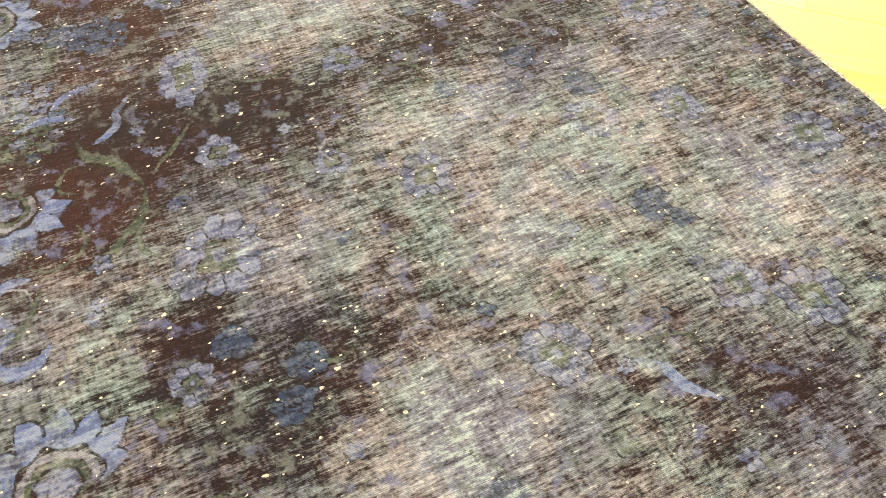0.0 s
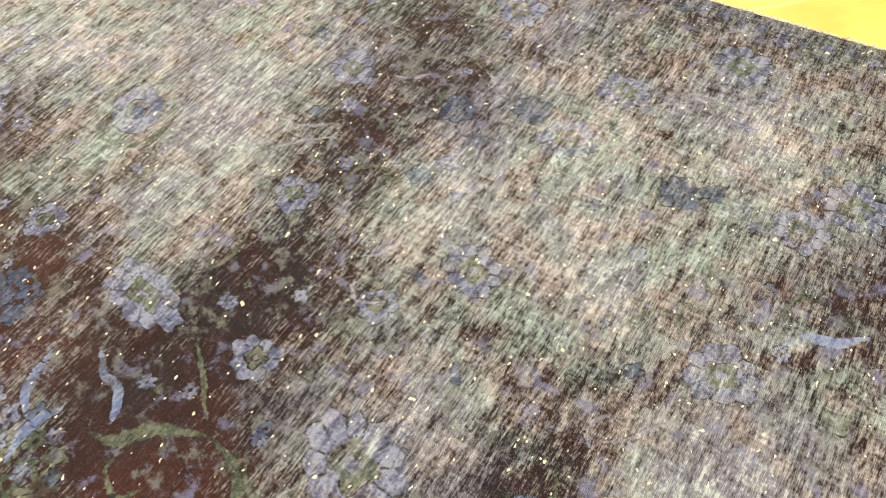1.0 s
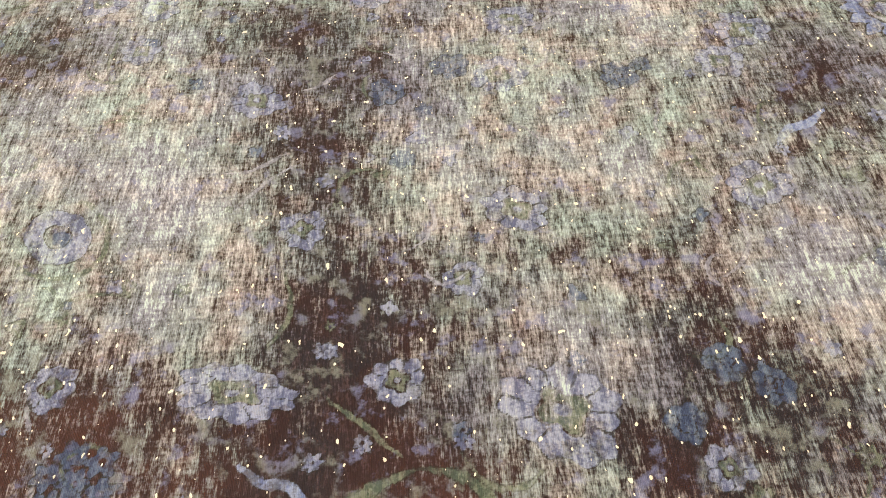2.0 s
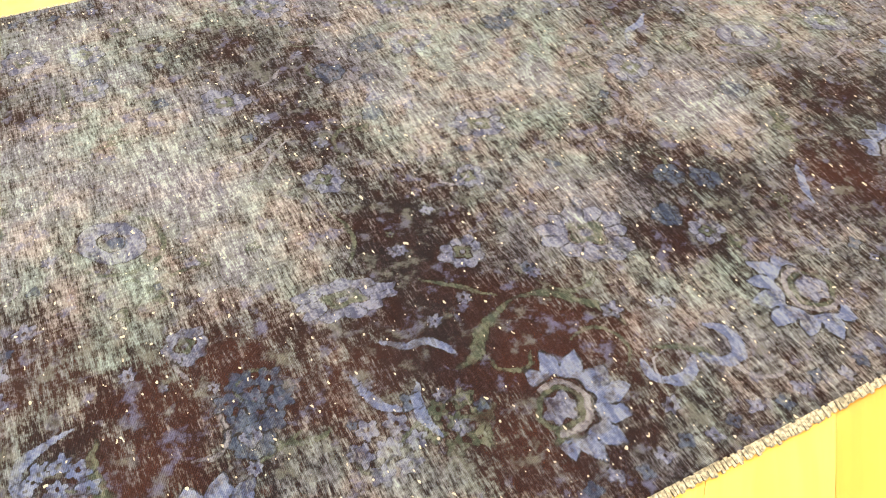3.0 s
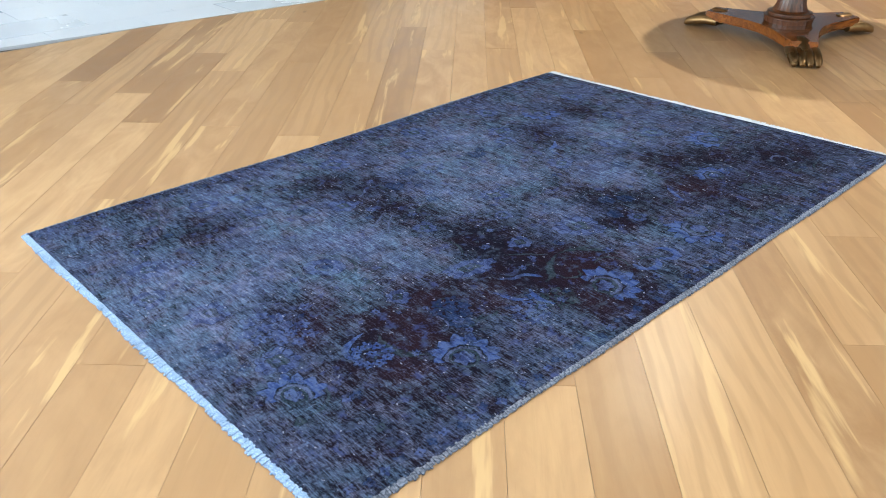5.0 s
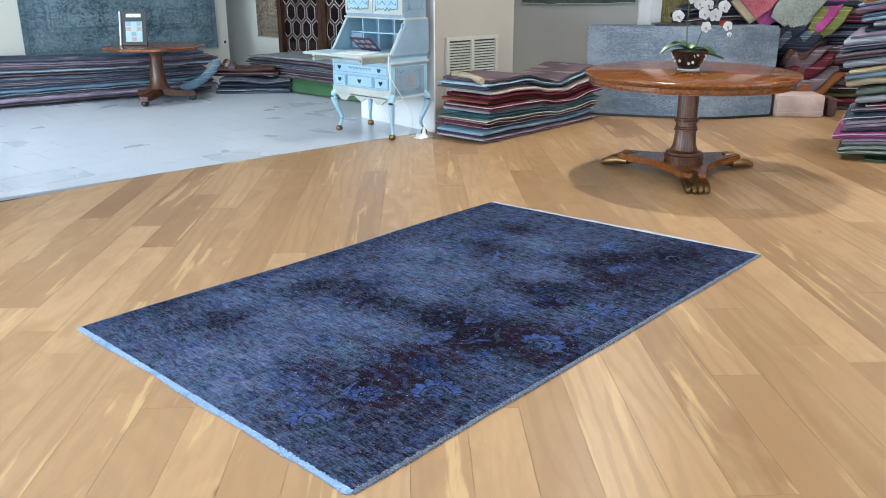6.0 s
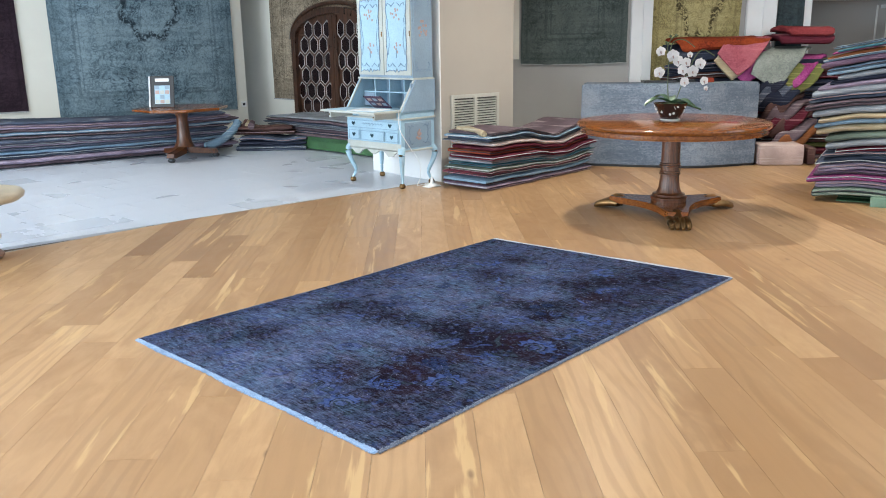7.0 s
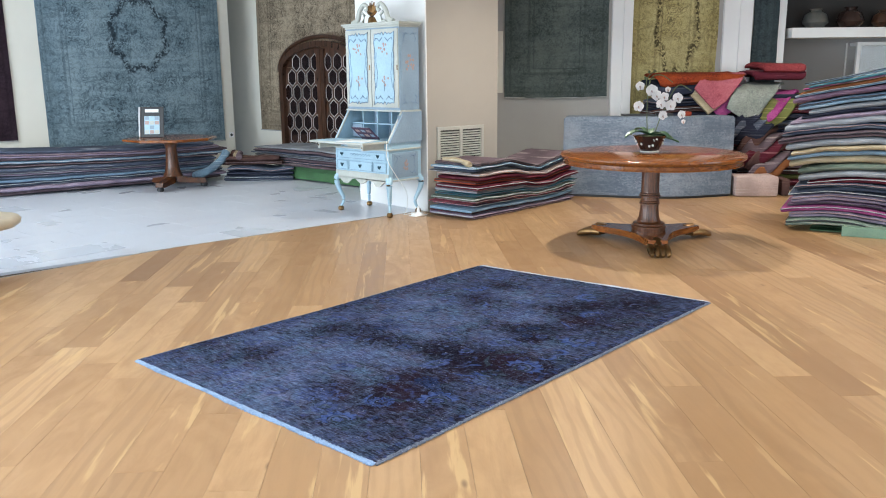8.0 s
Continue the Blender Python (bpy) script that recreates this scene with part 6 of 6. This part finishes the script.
# ---- wall sockets ----
for a, s, z in ((NORTH, 10.56, 0.52),):
    m, n = along(on(*a, s), on(*a, s + 0.1))
    k = thing("wall_socket", "white wall socket with a dark plug hole", "socket", m)
    part("plate", box(-0.042, 0.042, -0.012, 0.0, z - 0.042, z + 0.042, bevel=0.004), M["white"], k)
    part("inset", lathe([(0.022, 0), (0.020, 0.002)], 16, Matrix.Translation((0, -0.012, z)) @ pose(0, 0, 0, 90, 0, 0)), M["dark"], k)

# ---- back room: shelf niche, beam and glass cabinet ----
m, n = along((8.88, 1.82), (11.2, -0.85))
solo("beam", box(0.05, n, -0.10, 0.30, 1.845, 1.965), M["wall_white"], "white painted shelf beam over the back room opening", "beam", m, kind="structure")
# the shade inside the niche is put into this near-black back
solo("niche_back", box(0.05, n, 0.30, 0.36, 1.965, H - 0.002), paint("niche_shade", (0.020, 0.016, 0.014), 0.7), "back of the shelf niche, coloured near-black for its shade", "niche", m, kind="structure")
# simple turned shapes stand in for the brownish boxes and baskets kept here
for x, w, hgt, key in ((0.42, 0.26, 0.24, "stone_dark"), (0.86, 0.28, 0.26, "bowl"), (1.28, 0.24, 0.22, "walnut")):
    solo("vase", lathe([(w * 0.35, 0.0), (w * 0.6, hgt * 0.3), (w * 0.5, hgt * 0.7), (w * 0.22, hgt * 0.88), (w * 0.3, hgt)], 20), M[key], "dark vase shape standing in for a basket on the high shelf", "vase", m @ pose(x, 0.13, 1.966), smooth=True, group="vases on the shelf")
cab = thing("glass_cabinet", "steel framed glass display cabinet in the back room", "cabinet", along((9.83, 1.22), (10.45, 0.45))[0])
bm = bmesh.new()
for x in (0.0, 0.95):
    add_box(bm, x, x + 0.045, 0, 0.045, 0, 1.80)
    add_box(bm, x, x + 0.045, 0.35, 0.395, 0, 1.80)
add_box(bm, 0.045, 0.95, 0, 0.395, 1.755, 1.80)
add_box(bm, 0.045, 0.95, 0, 0.395, 0.0, 0.08)
part("cabinet_frame", bm, M["white"], cab)
part("back_panel", box(0.045, 0.95, 0.37, 0.38, 0.08, 1.755), M["blue_deep"], cab)
for z in (0.5, 0.95, 1.35, 1.55):
    part("glass_shelf", box(0.046, 0.949, 0.03, 0.36, z, z + 0.008), M["glass"], cab)
part("pane", box(0.046, 0.949, 0.006, 0.012, 0.08, 1.755), M["glass"], cab)


# ---- floor pieces ----
def clip(poly, nx, ny, c):
    """The part of a convex outline where nx * x + ny * y <= c."""
    out = []
    for i, p in enumerate(poly):
        q = poly[(i + 1) % len(poly)]
        dp, dq = nx * p[0] + ny * p[1] - c, nx * q[0] + ny * q[1] - c
        if dp <= 0:
            out.append(p)
        if dp * dq < 0:
            f = dp / (dp - dq)
            out.append((p[0] + f * (q[0] - p[0]), p[1] + f * (q[1] - p[1])))
    return out


def oak_boards():
    floor = thing("floor", "oiled oak plank floor laid on the diagonal", "floor", kind="structure")
    rr = random.Random(21)
    wide = 0.19
    turn = pose(0, 0, 0, 0, 0, 45)
    far = bmesh.new()
    for row in range(-52, 50):
        y = row * wide + 0.02
        x = -9.0 + rr.uniform(0, 1.8)
        while x < 12.5:
            ln = rr.choice((1.2, 1.5, 1.8, 2.2)) * rr.uniform(0.85, 1.1)
            rect = [(x + 0.0005, y + 0.0005), (x + ln - 0.0005, y + 0.0005), (x + ln - 0.0005, y + wide - 0.0005), (x + 0.0005, y + wide - 0.0005)]
            world_pts = [tuple((turn @ Vector((*p, 0)))[:2]) for p in rect]
            cx, cy = sum(p[0] for p in world_pts) / 4, sum(p[1] for p in world_pts) / 4
            x += ln
            for nx, ny, c in ((-1, 0, 5.0), (1, 0, 11.5), (0, -1, 6.0), (0, 1, 4.20), (0.115, 1, 4.20 + 0.115 * 1.6)):
                if world_pts:
                    world_pts = clip(world_pts, nx, ny, c)
            if len(world_pts) < 3:
                continue
            near = -2.2 < cx < 6.2 and -2.6 < cy < 4.3
            if near:
                local = [tuple((turn.inverted() @ Vector((px, py, 0)))[:2]) for px, py in world_pts]
                mx, my = sum(p[0] for p in local) / len(local), sum(p[1] for p in local) / len(local)
                bm = slab([(px - mx, py - my) for px, py in local], -0.02, 0.0)
                part("plank", bm, M["oak"], floor, m=turn @ Matrix.Translation((mx, my, rr.uniform(-0.0006, 0.0))))
            else:
                add_slab(far, [tuple((turn.inverted() @ Vector((px, py, 0)))[:2]) for px, py in world_pts], -0.02, 0.0)
    tagged(part("planks_beyond", far, oak_far, floor, m=turn), kind="stuff")


def far_oak():
    m = M["oak"].copy()
    m.name = "oak_plank_joined"
    for n in list(m.node_tree.nodes):
        if n.type == "OBJECT_INFO":
            g = m.node_tree.nodes.new("ShaderNodeNewGeometry")
            for link in list(n.outputs["Random"].links):
                m.node_tree.links.new(g.outputs["Random Per Island"], link.to_socket)
    return m


oak_far = far_oak()
oak_boards()


def marble_tiles():
    floor = thing("marble_floor", "pale blue-grey polished marble tile floor", "floor", kind="structure")
    size, wide = 0.60, 0.40
    for i in range(-9, 12):
        for j in range(0, 17):
            x, y = i * size + 0.13 + (0.30 if j % 2 else 0.0), 3.7 + j * wide
            rect = [(x + 0.0012, y + 0.0012), (x + size - 0.0012, y + 0.0012), (x + size - 0.0012, y + wide - 0.0012), (x + 0.0012, y + wide - 0.0012)]
            for nx, ny, c in ((-1, 0, 5.0), (1, 0, 6.3), (0, -1, -4.206), (-0.115, -1, -4.206 - 0.115 * 1.6)):
                if rect and not (ny == -1 and nx == 0 and x > 1.6):
                    rect = clip(rect, nx, ny, c)
            if len(rect) < 3:
                continue
            mx, my = sum(p[0] for p in rect) / len(rect), sum(p[1] for p in rect) / len(rect)
            part("marble_tile", slab([(px - mx, py - my) for px, py in rect], -0.02, 0.001), M["marble"], floor, m=pose(mx, my, 0))


marble_tiles()
bm = bmesh.new()
for a, b in (((-5, 4.203), (1.6, 4.203)), ((1.6, 4.203), (4.42, 4.203 - 0.115 * 2.82))):
    m, n = along(a, b)
    add_box(bm, 0, n, -0.002, 0.002, -0.01, 0.002, m=m)
solo("floor_trim", bm, M["steel"], "thin metal strip between oak boards and marble", "trim", kind="structure")
